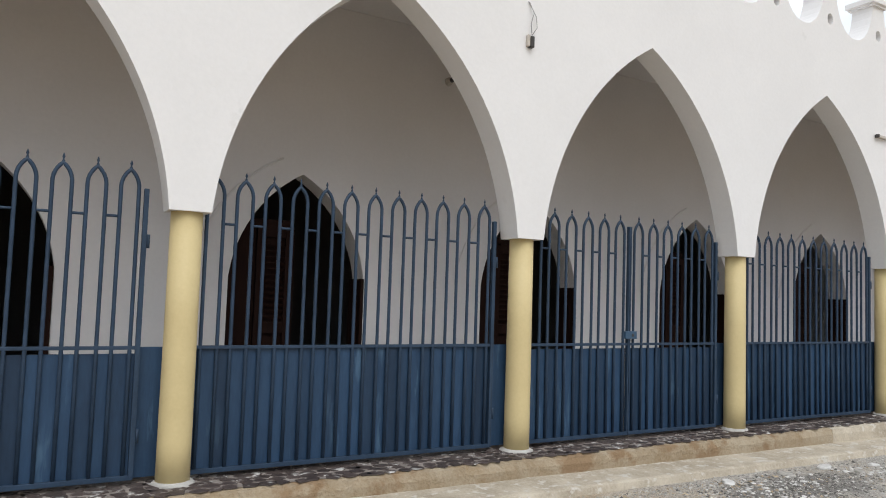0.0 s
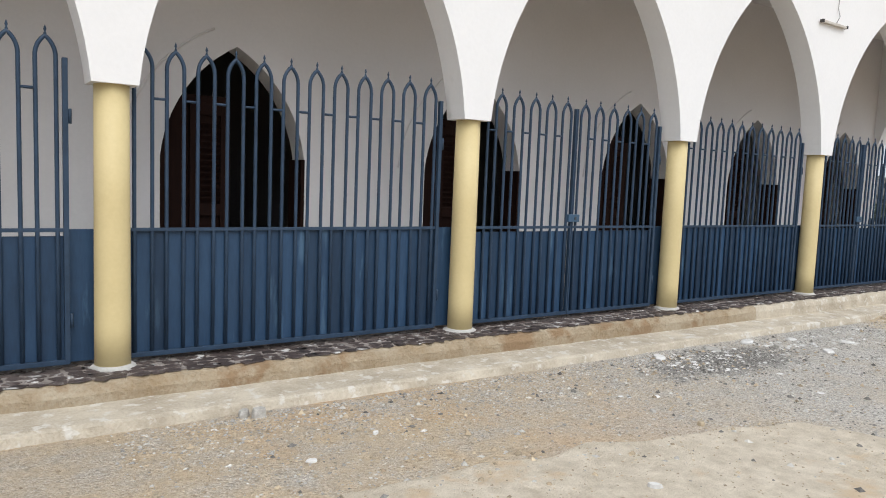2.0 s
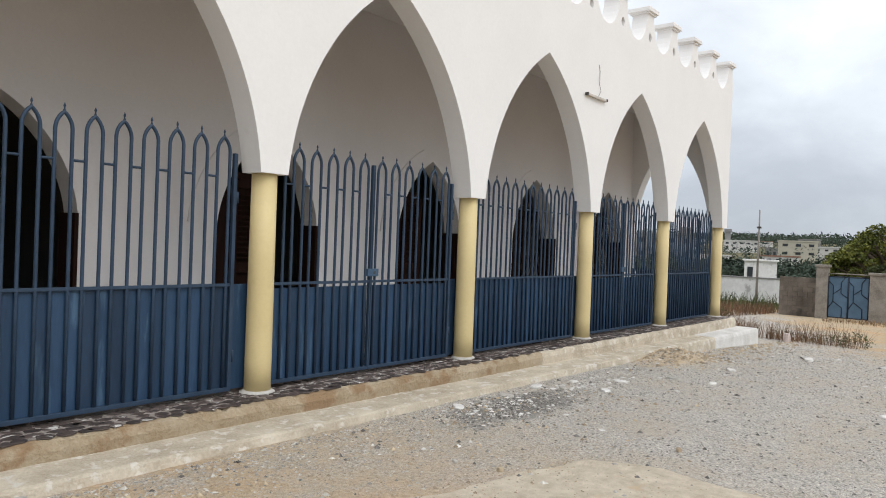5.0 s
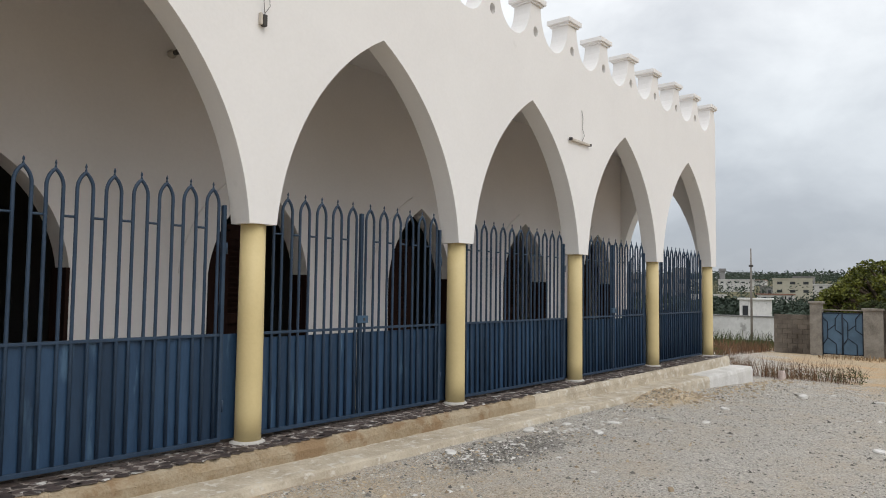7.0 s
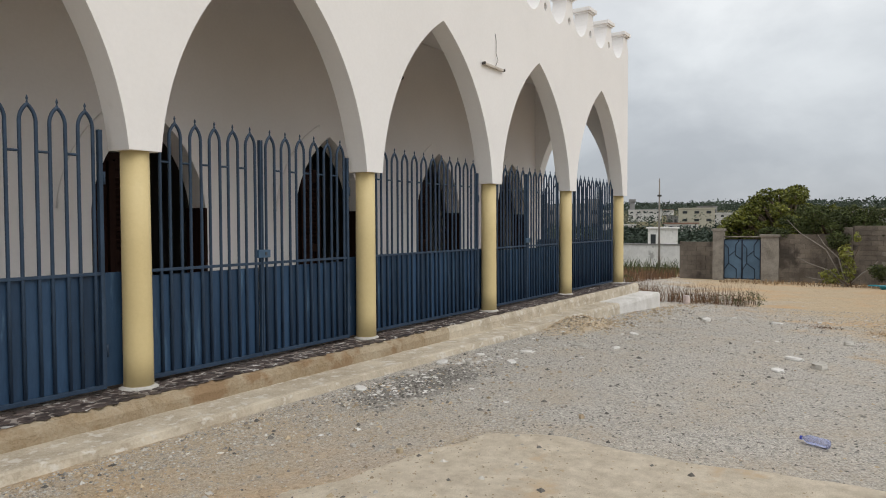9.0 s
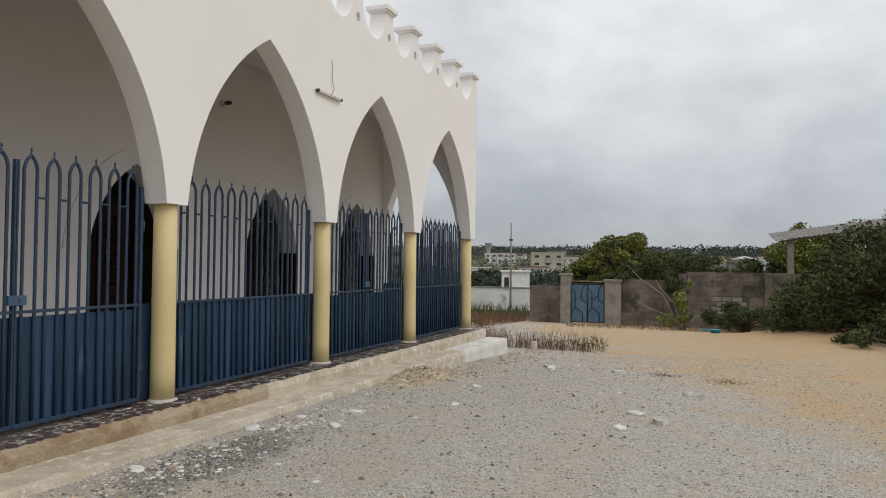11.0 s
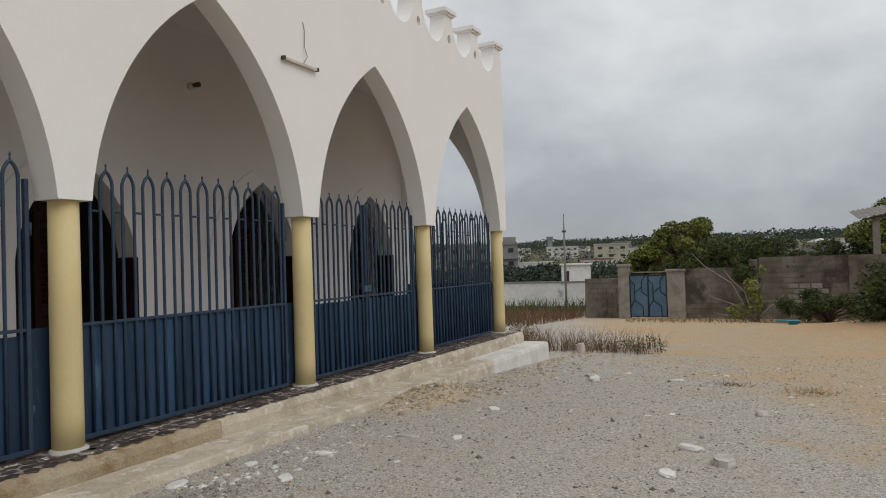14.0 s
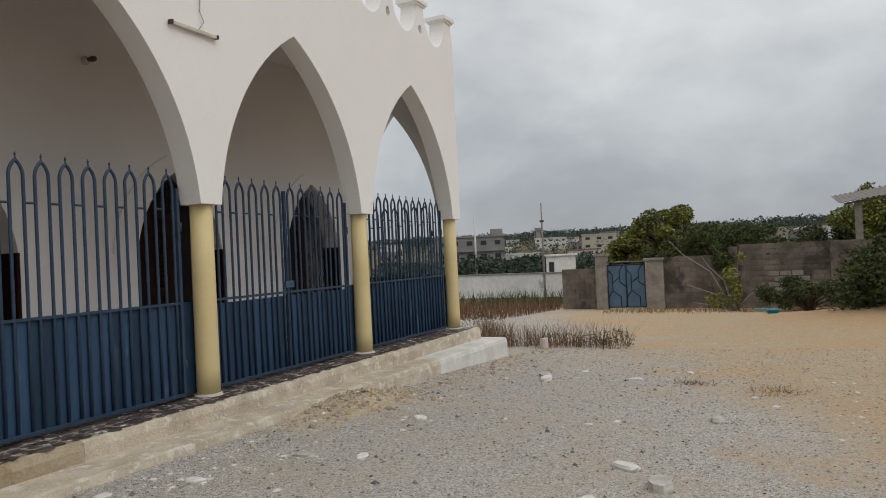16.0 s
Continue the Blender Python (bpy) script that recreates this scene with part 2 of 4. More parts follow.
def ground_material():
    """Grey gravel along the building, sand past it, a smooth concrete slab's dust and orange earth, blended by world place and noise."""
    m = bpy.data.materials.new("gravel_and_sand")
    m.use_nodes = True
    n, l = m.node_tree.nodes, m.node_tree.links
    bsdf = n["Principled BSDF"]
    bsdf.inputs["Roughness"].default_value = 0.95
    bsdf.inputs["Specular IOR Level"].default_value = 0.15
    geo = n.new("ShaderNodeNewGeometry")
    sep = n.new("ShaderNodeSeparateXYZ")
    l.new(geo.outputs["Position"], sep.inputs[0])

    def nz(s, d=6, r=0.6):
        t = n.new("ShaderNodeTexNoise")
        t.inputs["Scale"].default_value, t.inputs["Detail"].default_value, t.inputs["Roughness"].default_value = s, d, r
        l.new(geo.outputs["Position"], t.inputs[0])
        return t.outputs[0]

    def mt(op, *args):
        t = n.new("ShaderNodeMath")
        t.operation = op
        for k, v in enumerate(args):
            if isinstance(v, (int, float)):
                t.inputs[k].default_value = v
            else:
                l.new(v, t.inputs[k])
        return t.outputs[0]

    def ramp(v, p0, p1, c0=(0, 0, 0), c1=(1, 1, 1)):
        t = n.new("ShaderNodeValToRGB")
        t.color_ramp.elements[0].position, t.color_ramp.elements[1].position = p0, p1
        t.color_ramp.elements[0].color, t.color_ramp.elements[1].color = (*c0, 1), (*c1, 1)
        l.new(v, t.inputs[0])
        return t.outputs[0]

    def mix(f, a, b):
        t = n.new("ShaderNodeMix")
        t.data_type = "RGBA"
        l.new(f, t.inputs["Factor"])
        l.new(a, t.inputs["A"])
        l.new(b, t.inputs["B"])
        return t.outputs["Result"]

    X, Y = sep.outputs[0], sep.outputs[1]
    broad, mid, fine, grit = nz(0.55), nz(2.6), nz(26), nz(95, 3, 0.7)
    wob = mt("MULTIPLY", mt("SUBTRACT", broad, 0.5), 5.0)
    wob2 = mt("MULTIPLY", mt("SUBTRACT", mid, 0.5), 2.0)
    def cells(scale):
        t = n.new("ShaderNodeTexVoronoi")
        t.inputs["Scale"].default_value = scale
        l.new(geo.outputs["Position"], t.inputs[0])
        return t

    vor, vor_big = cells(85), cells(30)
    pebble = ramp(vor.outputs["Color"], 0.05, 0.95, (0.12, 0.112, 0.10), (0.90, 0.85, 0.775))
    gravel = mix(ramp(grit, 0.36, 0.6), ramp(fine, 0.3, 0.7, (0.30, 0.277, 0.243), (0.68, 0.632, 0.56)), pebble)
    # single larger stones, pale or dark, thinly strewn
    big = mt("MULTIPLY", ramp(vor_big.outputs["Color"], 0.70, 0.74), mt("SUBTRACT", 1.0, ramp(vor_big.outputs["Distance"], 0.28, 0.42)))
    gravel = mix(mt("MULTIPLY", big, 0.8), gravel, ramp(vor_big.outputs["Color"], 0.72, 0.92, (0.15, 0.14, 0.125), (0.66, 0.63, 0.58)))
    # brown dust lying over the gravel in drifts
    dust = ramp(mt("ADD", mt("MULTIPLY", nz(1.3, 8, 0.65), 0.7), mt("MULTIPLY", fine, 0.3)), 0.47, 0.62)
    gravel = mix(mt("MULTIPLY", dust, 0.55), gravel, ramp(grit, 0.3, 0.7, (0.38, 0.315, 0.235), (0.66, 0.565, 0.44)))
    sand = mix(ramp(mid, 0.3, 0.7), ramp(grit, 0.3, 0.7, (0.31, 0.23, 0.145), (0.70, 0.56, 0.385)), ramp(fine, 0.3, 0.7, (0.39, 0.295, 0.19), (0.72, 0.585, 0.41)))
    sand = mix(mt("MULTIPLY", big, 0.5), sand, ramp(vor_big.outputs["Color"], 0.72, 0.92, (0.17, 0.13, 0.09), (0.60, 0.53, 0.43)))
    orange = ramp(fine, 0.25, 0.75, (0.48, 0.305, 0.165), (0.68, 0.465, 0.27))
    # sand past a slanting line from the near right to the building's far corner
    edge = mt("ADD", mt("ADD", mt("SUBTRACT", mt("MULTIPLY", X, 0.42), Y), wob), mt("MULTIPLY", wob2, 0.7))
    far_sand = ramp(mt("MULTIPLY", edge, 0.1), 0.44, 0.62)
    # brown dusty stretch in front of the first bays
    near = mt("ADD", mt("ADD", X, mt("MULTIPLY", wob, 0.7)), wob2)
    near_sand = mt("SUBTRACT", 1.0, ramp(mt("MULTIPLY", mt("ADD", near, 10), 0.05), 0.66, 0.80))
    c = mix(far_sand, gravel, sand)
    t_near = mt("MULTIPLY", near_sand, ramp(mid, 0.3, 0.6, (0.2, 0.2, 0.2), (0.95, 0.95, 0.95)))
    c = mix(t_near, c, sand)
    c = mix(mt("MULTIPLY", mt("MAXIMUM", far_sand, mt("MULTIPLY", near_sand, 0.7)), ramp(mt("ADD", mt("MULTIPLY", broad, 0.7), mt("MULTIPLY", mid, 0.3)), 0.50, 0.66)), c, orange)
    # orange earth of the low mound by the bushes
    mound = mt("ADD", mt("POWER", mt("MULTIPLY", mt("SUBTRACT", X, 26.0), 0.2), 2.0), mt("POWER", mt("MULTIPLY", mt("ADD", Y, 2.4), 0.36), 2.0))
    c = mix(mt("MULTIPLY", mt("SUBTRACT", 1.0, ramp(mt("MULTIPLY", mt("ADD", mound, wob2), 0.5), 0.2, 0.75)), 0.85), c, orange)
    # tan earth and pale dust heaped by the step
    heap = mt("ADD", mt("POWER", mt("MULTIPLY", mt("SUBTRACT", X, 11.3), 0.75), 2.0), mt("POWER", mt("MULTIPLY", mt("SUBTRACT", Y, 4.2), 1.9), 2.0))
    heap = mt("SUBTRACT", 1.0, ramp(mt("MULTIPLY", mt("ADD", heap, wob2), 0.5), 0.25, 0.6))
    c = mix(heap, c, ramp(fine, 0.3, 0.7, (0.48, 0.375, 0.245), (0.72, 0.60, 0.44)))
    damp = mt("ADD", mt("POWER", mt("MULTIPLY", mt("SUBTRACT", X, 6.3), 0.75), 2.0), mt("POWER", mt("MULTIPLY", mt("SUBTRACT", Y, 3.85), 2.2), 2.0))
    damp = mt("SUBTRACT", 1.0, ramp(mt("MULTIPLY", mt("ADD", damp, mt("MULTIPLY", wob2, 1.6)), 0.5), 0.1, 0.5))
    c = mix(mt("MULTIPLY", damp, 0.8), c, ramp(grit, 0.35, 0.65, (0.075, 0.07, 0.065), (0.34, 0.325, 0.30)))
    # dry green-brown land past the yard
    land = ramp(mt("MULTIPLY", mt("ADD", X, wob), 0.01), 0.36, 0.42)
    c = mix(land, c, ramp(nz(0.4), 0.35, 0.65, (0.07, 0.075, 0.04), (0.20, 0.17, 0.10)))
    l.new(c, bsdf.inputs["Base Color"])
    bp = n.new("ShaderNodeBump")
    bp.inputs["Strength"].default_value, bp.inputs["Distance"].default_value = 0.8, 0.025
    l.new(mt("SUBTRACT", mt("ADD", mt("ADD", fine, mt("MULTIPLY", grit, 0.8)), mt("MULTIPLY", big, 0.5)), mt("MULTIPLY", vor.outputs["Distance"], 0.8)), bp.inputs["Height"])
    l.new(bp.outputs[0], bsdf.inputs["Normal"])
    return m


GROUND = ground_material()


# ---- mesh helpers ----
def smooth(bm):
    for f in bm.faces:
        f.smooth = True
    return bm


def part(name, bm, material_, parent=None, label=""):
    """Links a bmesh as one mesh object, under a thing or part where one is given."""
    me = bpy.data.meshes.new(name)
    bm.to_mesh(me)
    bm.free()
    me.materials.append(material_)
    ob = new(name, me)
    if parent:
        ob.parent = parent
    return tagged(ob, label)


def from_arrays(name, verts, faces, material_, parent=None):
    me = bpy.data.meshes.new(name)
    me.from_pydata(verts, [], faces)
    me.update()
    me.materials.append(material_)
    ob = new(name, me)
    if parent:
        ob.parent = parent
    return ob


def empty(name, m, label, category, group="", kind=""):
    ob = new(name)
    ob.matrix_basis = m
    return tagged(ob, label, category, group, kind)


def add_box(bm, x0, x1, y0, y1, z0, z1, bevel=0.0):
    r = bmesh.ops.create_cube(bm, size=1.0, matrix=Matrix.Translation(((x0 + x1) / 2, (y0 + y1) / 2, (z0 + z1) / 2)) @ Matrix.Diagonal((x1 - x0, y1 - y0, z1 - z0, 1)))
    if bevel:
        edges = list({e for v in r["verts"] for e in v.link_edges})
        bmesh.ops.bevel(bm, geom=edges, offset=bevel, segments=2, affect="EDGES", profile=0.6)
    return bm


def box(x0, x1, y0, y1, z0, z1, bevel=0.0):
    return add_box(bmesh.new(), x0, x1, y0, y1, z0, z1, bevel)


def lathe(profile, segs=24):
    """Turns (radius, z) pairs round the z axis."""
    bm = bmesh.new()
    rings = [[bm.verts.new((r * math.cos(2 * math.pi * k / segs), r * math.sin(2 * math.pi * k / segs), z)) for k in range(segs)] for r, z in profile]
    for a, b in zip(rings, rings[1:]):
        for k in range(segs):
            bm.faces.new((a[k], a[(k + 1) % segs], b[(k + 1) % segs], b[k])).smooth = True
    bm.faces.new(rings[0][::-1])
    bm.faces.new(rings[-1])
    return bm


def add_tube(bm, points, radius, segs=8):
    """A round bar along points; radius is one number or one for each point."""
    pts = [Vector(p) for p in points]
    rad = radius if isinstance(radius, (list, tuple)) else [radius] * len(pts)
    rings, side = [], None
    for k, p in enumerate(pts):
        d = (pts[min(k + 1, len(pts) - 1)] - pts[max(k - 1, 0)]).normalized()
        if side is None:
            side = d.cross(Vector((0, 1, 0))) if abs(d.y) < 0.9 else d.cross(Vector((1, 0, 0)))
        side = (side - d * side.dot(d)).normalized()
        up = d.cross(side)
        rings.append([bm.verts.new(p + rad[k] * (math.cos(2 * math.pi * j / segs) * side + math.sin(2 * math.pi * j / segs) * up)) for j in range(segs)])
    for a, b in zip(rings, rings[1:]):
        for j in range(segs):
            bm.faces.new((a[j], a[(j + 1) % segs], b[(j + 1) % segs], b[j])).smooth = True
    bm.faces.new(rings[0][::-1])
    bm.faces.new(rings[-1])
    return bm


def tube(points, radius, segs=8):
    return add_tube(bmesh.new(), points, radius, segs)


def add_prism(bm, samples, y0, y1, swap=False):
    """A wall between y0 and y1 whose foot and top follow samples of (x, low, high); swap lays it along y."""
    put = (lambda a, b, c: bm.verts.new((b, a, c))) if swap else (lambda a, b, c: bm.verts.new((a, b, c)))
    rows = [(put(x, y0, lo), put(x, y0, hi), put(x, y1, lo), put(x, y1, hi)) for x, lo, hi in samples]
    for (xa, la, ha), (xb, lb, hb), a, b in zip(samples, samples[1:], rows, rows[1:]):
        if abs(xa - xb) > 1e-6:
            bm.faces.new((a[0], b[0], b[1], a[1]))
            bm.faces.new((a[2], a[3], b[3], b[2]))
        if abs(xa - xb) > 1e-6 or abs(la - lb) > 1e-6:
            bm.faces.new((a[0], a[2], b[2], b[0]))
        if abs(xa - xb) > 1e-6 or abs(ha - hb) > 1e-6:
            bm.faces.new((a[1], b[1], b[3], a[3]))
    bm.faces.new((rows[0][0], rows[0][1], rows[0][3], rows[0][2]))
    bm.faces.new((rows[-1][0], rows[-1][2], rows[-1][3], rows[-1][1]))
    bmesh.ops.recalc_face_normals(bm, faces=bm.faces)
    return bm


def arch_points(half, rise, drop=0.0, steps=20):
    """A pointed arch from (-half, 0) over (0, rise) to (half, 0), struck from two centres set drop below the springing."""
    c = (rise * rise + 2 * rise * drop - half * half) / (2 * half)
    radius = math.hypot(c + half, drop)
    a0, a1 = math.atan2(drop, -(c + half)), math.atan2(rise + drop, -c)
    left = [(c + radius * math.cos(a0 + (a1 - a0) * k / steps), radius * math.sin(a0 + (a1 - a0) * k / steps) - drop) for k in range(steps + 1)]
    return left + [(-x, z) for x, z in left[-2::-1]]


# ---- the ground ----
STATIONS = ((-400, 0.05), (-10, 0.05), (0, 0.045), (8, 0.01), (11, -0.04), (14, -0.16), (17, -0.31), (20, -0.42), (33, -0.9), (60, -1.6), (150, -3.0), (250, 0.5), (480, 9.0), (1200, 22.0))


def ground_height(x, y):
    z = STATIONS[-1][1]
    for (xa, za), (xb, zb) in zip(STATIONS, STATIONS[1:]):
        if x <= xb:
            z = za + (zb - za) * max(0.0, (x - xa) / (xb - xa))
            break
    d2 = ((x - 25) / 4.0) ** 2 + ((y + 3.2) / 3.0) ** 2
    z += 0.55 * math.exp(-d2) if d2 < 12 else 0.0
    if abs(x) < 60 and abs(y) < 60:
        z += 0.025 * noise.noise((x * 0.5, y * 0.5, 0)) * min(1.0, abs(y - 4.6)) + 0.008 * noise.noise((x * 3, y * 3, 4)) * (1 if y < 4.5 else 0)
        # a heap of tan rubble against the step
        d3 = ((x - 11.4) / 0.75) ** 2 + ((y - 4.25) / 0.42) ** 2
        if d3 < 9:
            z += (0.13 + 0.07 * noise.noise((x * 4, y * 4, 2))) * math.exp(-d3)
    return z


def axis(lo, fine_lo, fine_hi, hi, step):
    vals = list(np.arange(fine_lo, fine_hi + 1e-6, step))
    s, v = step, fine_hi
    while v < hi:
        s *= 1.22
        v += s
        vals.append(v)
    s, v = step, fine_lo
    while v > lo:
        s *= 1.22
        v -= s
        vals.insert(0, v)
    return vals


gx, gy = axis(-900, -4, 26, 1200, 0.16), axis(-900, -6, 5.2, 900, 0.16)
g_verts = [(x, y, ground_height(x, y)) for x in gx for y in gy]
g_faces = [(a * len(gy) + b, (a + 1) * len(gy) + b, (a + 1) * len(gy) + b + 1, a * len(gy) + b + 1) for a in range(len(gx) - 1) for b in range(len(gy) - 1)]
ground = from_arrays("ground", g_verts, g_faces, GROUND)
for p in ground.data.polygons:
    p.use_smooth = True
tagged(ground, "dusty yard of grey gravel and tan sand", "ground", kind="structure")

# ---- the arcade ----
BAY, FIRST, AXIS_Y = 3.05, 1.0, 5.2
FRONT, BACK, FLOOR = 5.05, 5.33, 0.25
SPRING, APEX, SCALLOP, MERLON = 2.23, 4.36, 5.21, 5.79
END_X = 16.42


def column_x(i):
    return FIRST + BAY * i


MERLON_STEP = 1.075
merlon_centres = [16.22 - MERLON_STEP * k for k in range(20)]


def top_at(x):
    """The parapet's upper edge: round scallops between square merlons."""
    d = min(abs(x - c) for c in merlon_centres)
    half = MERLON_STEP / 2 - 0.13
    if d <= 0.13:
        return MERLON
    u = max(0.0, min(1.0, (MERLON_STEP / 2 - d) / half))
    return MERLON - (MERLON - SCALLOP) * math.sqrt(max(0.0, 1 - u ** 2.1))


def low_at(x, arch):
    for (xa, za), (xb, zb) in zip(arch, arch[1:]):
        if xa <= x <= xb:
            return za + (zb - za) * (x - xa) / max(1e-9, xb - xa)
    return SPRING


arches = []
for i in range(-2, 5):
    mid = column_x(i) + BAY / 2
    arches += [(mid + x, SPRING + z) for x, z in arch_points(BAY / 2 - 0.15, APEX - SPRING, 0.25)]
HOLE_Z, HOLE = 5.37, 0.10
start_x = column_x(-2) - 0.15
xs = {start_x, END_X} | {round(x, 5) for x, z in arches}
for c in merlon_centres:
    xs |= {round(c + s * v, 5) for s in (-1, 1) for v in (HOLE, 0.13, 0.135, 0.15, 0.18, 0.22, 0.26, 0.31, 0.37, 0.43, 0.49, MERLON_STEP / 2)}
xs = sorted(x for x in xs if start_x <= x <= END_X)


def facade_mesh():
    bm = bmesh.new()
    holes = [c for c in merlon_centres if start_x + 0.3 < c < END_X - 0.3]

    def strip(pts):
        add_prism(bm, pts, FRONT, BACK)

    run = []
    for a in xs:
        run.append((a, low_at(a, arches), top_at(a)))
    # split in runs so that a pierced square is left out at every merlon's foot
    cuts = sorted({start_x, END_X} | {round(c - HOLE, 5) for c in holes} | {round(c + HOLE, 5) for c in holes})
    for a, b in zip(cuts, cuts[1:]):
        pts = [p for p in run if a - 1e-6 <= p[0] <= b + 1e-6]
        if any(abs((a + b) / 2 - c) < 0.02 for c in holes):
            strip([(x, lo, HOLE_Z - HOLE) for x, lo, hi in pts])
            strip([(x, HOLE_Z + HOLE, hi) for x, lo, hi in pts])
        else:
            strip(pts)
    segs = 16
    for c in holes:
        rings = []
        for y in (FRONT, BACK):
            outer, inner = [], []
            for k in range(segs):
                t = 2 * math.pi * k / segs
                co, si = math.cos(t), math.sin(t)
                s = HOLE / max(abs(co), abs(si))
                outer.append(bm.verts.new((c + s * co, y, HOLE_Z + s * si)))
                inner.append(bm.verts.new((c + 0.06 * co, y, HOLE_Z + 0.075 * si)))
            rings.append((outer, inner))
        for k in range(segs):
            j = (k + 1) % segs
            (o0, i0), (o1, i1) = rings
            bm.faces.new((o0[k], o0[j], i0[j], i0[k]))
            bm.faces.new((o1[k], i1[k], i1[j], o1[j]))
            bm.faces.new((i0[k], i0[j], i1[j], i1[k]))
    bmesh.ops.remove_doubles(bm, verts=bm.verts, dist=0.0005)
    return bm


facade = tagged(part("wall_arcade", facade_mesh(), PLASTER), "white plastered arcade wall with pointed arches", "wall", kind="structure")

cap_bm = box(-0.205, 0.205, FRONT - 0.06, BACK + 0.06, MERLON, MERLON + 0.075, 0.01)
add_box(cap_bm, -0.165, 0.165, FRONT - 0.03, BACK + 0.03, MERLON - 0.03, MERLON + 0.001)
first_cap = None
for c in merlon_centres:
    if c < start_x:
        continue
    if first_cap is None:
        first_cap = part("coping", cap_bm, PLASTER, facade)
        first_cap.location.x = c
    else:
        ob = new("coping", first_cap.data)
        ob.parent = facade
        ob.location.x = c

# end wall of the veranda, with its own pointed arch
WALL_Y = 7.2
SIDE_LO, SIDE_HI = BACK, WALL_Y
side_mid, side_half = 6.27, 0.92
side = [(SIDE_LO, SPRING, 5.25), (side_mid - side_half, SPRING, 5.25)]
side += [(side_mid + u, SPRING + w, 5.25) for u, w in arch_points(side_half, 2.1, 0.25)[1:-1]]
side += [(side_mid + side_half, SPRING, 5.25), (side_mid + side_half, FLOOR, 5.25), (SIDE_HI + 0.3, FLOOR, 5.25)]
bm = bmesh.new()
add_prism(bm, side, 16.1, 16.4, swap=True)
tagged(part("wall_side", bm, PLASTER), "white plastered end wall with a pointed arch", "wall", kind="structure")

# back wall with door openings
DOOR_SHIFT, DOOR_HALF, DOOR_SPRING, DOOR_APEX = 1.70, 0.76, 1.80, 2.95
door_x = [column_x(i) + DOOR_SHIFT - 0.055 * max(0, 3 - i) for i in range(-2, 5)]
samples = [(start_x, FLOOR, 4.9)]
for dx in door_x:
    pts = arch_points(DOOR_HALF, DOOR_APEX - DOOR_SPRING, 0.15, 12)
    samples.append((dx - DOOR_HALF, FLOOR, 4.9))
    samples += [(dx + u, DOOR_SPRING + w, 4.9) for u, w in pts]
    samples.append((dx + DOOR_HALF, FLOOR, 4.9))
samples.append((16.098, FLOOR, 4.9))
bm = bmesh.new()
add_prism(bm, samples, WALL_Y, WALL_Y + 0.32)
tagged(part("wall_back", bm, PLASTER_SHADE), "white plastered veranda wall toned down for shade, with arched doorways", "wall", kind="structure")
tagged(part("ceiling", box(start_x, 16.098, BACK + 0.002, WALL_Y + 0.3, 4.902, 5.1), PLASTER_SHADE), "plain plastered veranda ceiling toned down for shade", "ceiling", kind="structure")
tagged(part("wall_west", box(start_x - 0.3, start_x - 0.003, FRONT, WALL_Y + 8, FLOOR, 5.2), PLASTER), "plain white end wall", "wall", kind="structure")
# the hall behind, its shade put into dark plaster
tagged(part("wall_hall_back", box(start_x, 16.4, 13.0, 13.3, FLOOR, 5.2), ROOM_SHADE), "hall wall with the room's shade in its dark colour", "wall", kind="structure")
tagged(part("wall_hall_east", box(16.1, 16.4, WALL_Y + 0.322, 12.998, FLOOR, 5.2), PLASTER), "white hall end wall", "wall", kind="structure")
tagged(part("ceiling_hall", box(start_x, 16.098, WALL_Y + 0.322, 12.998, 4.6, 4.9), ROOM_SHADE), "hall ceiling with the room's shade in its dark colour", "ceiling", kind="structure")
tagged(part("floor", box(start_x, 16.6, 5.06, 13.0, -1.0, FLOOR - 0.004), CONCRETE), "bare concrete floor slab", "floor", kind="structure")

# ---- columns ----
col = None
for i in range(-2, 6):
    if col is None:
        col = empty("column", pose(column_x(i), AXIS_Y, FLOOR), "round yellow-painted column under a white arch pier", "column", "columns of the arcade")
        part("shaft", lathe([(0.121, 0.0), (0.120, 0.3), (0.117, 1.2), (0.114, SPRING - FLOOR + 0.02)], 32), YELLOW, col)
        bm = bmesh.new()
        ring = []
        rnd = random.Random(4)
        add_tube(bm, [(0, 0, -0.004), (0, 0, 0.012), (0, 0, 0.03)], [0.158, 0.146, 0.124], 18)
        for v in bm.verts:
            k = 1 + rnd.uniform(-0.09, 0.12)
            v.co.x *= k
            v.co.y *= k
        part("plinth", bm, CEMENT_PALE, col, "ragged pale cement collar")
    else:
        copy_thing(col, pose(column_x(i), AXIS_Y, FLOOR, 0, 0, 37 * i))

# ---- fences ----
FENCE_Y, RAIL_Z, LINK_Z, CROWN_Z, TIP_Z = 5.25, 1.23, 2.17, 2.515, 2.585
LOOPS = 12
WIDTH, SHIFT = 2.70, -0.09


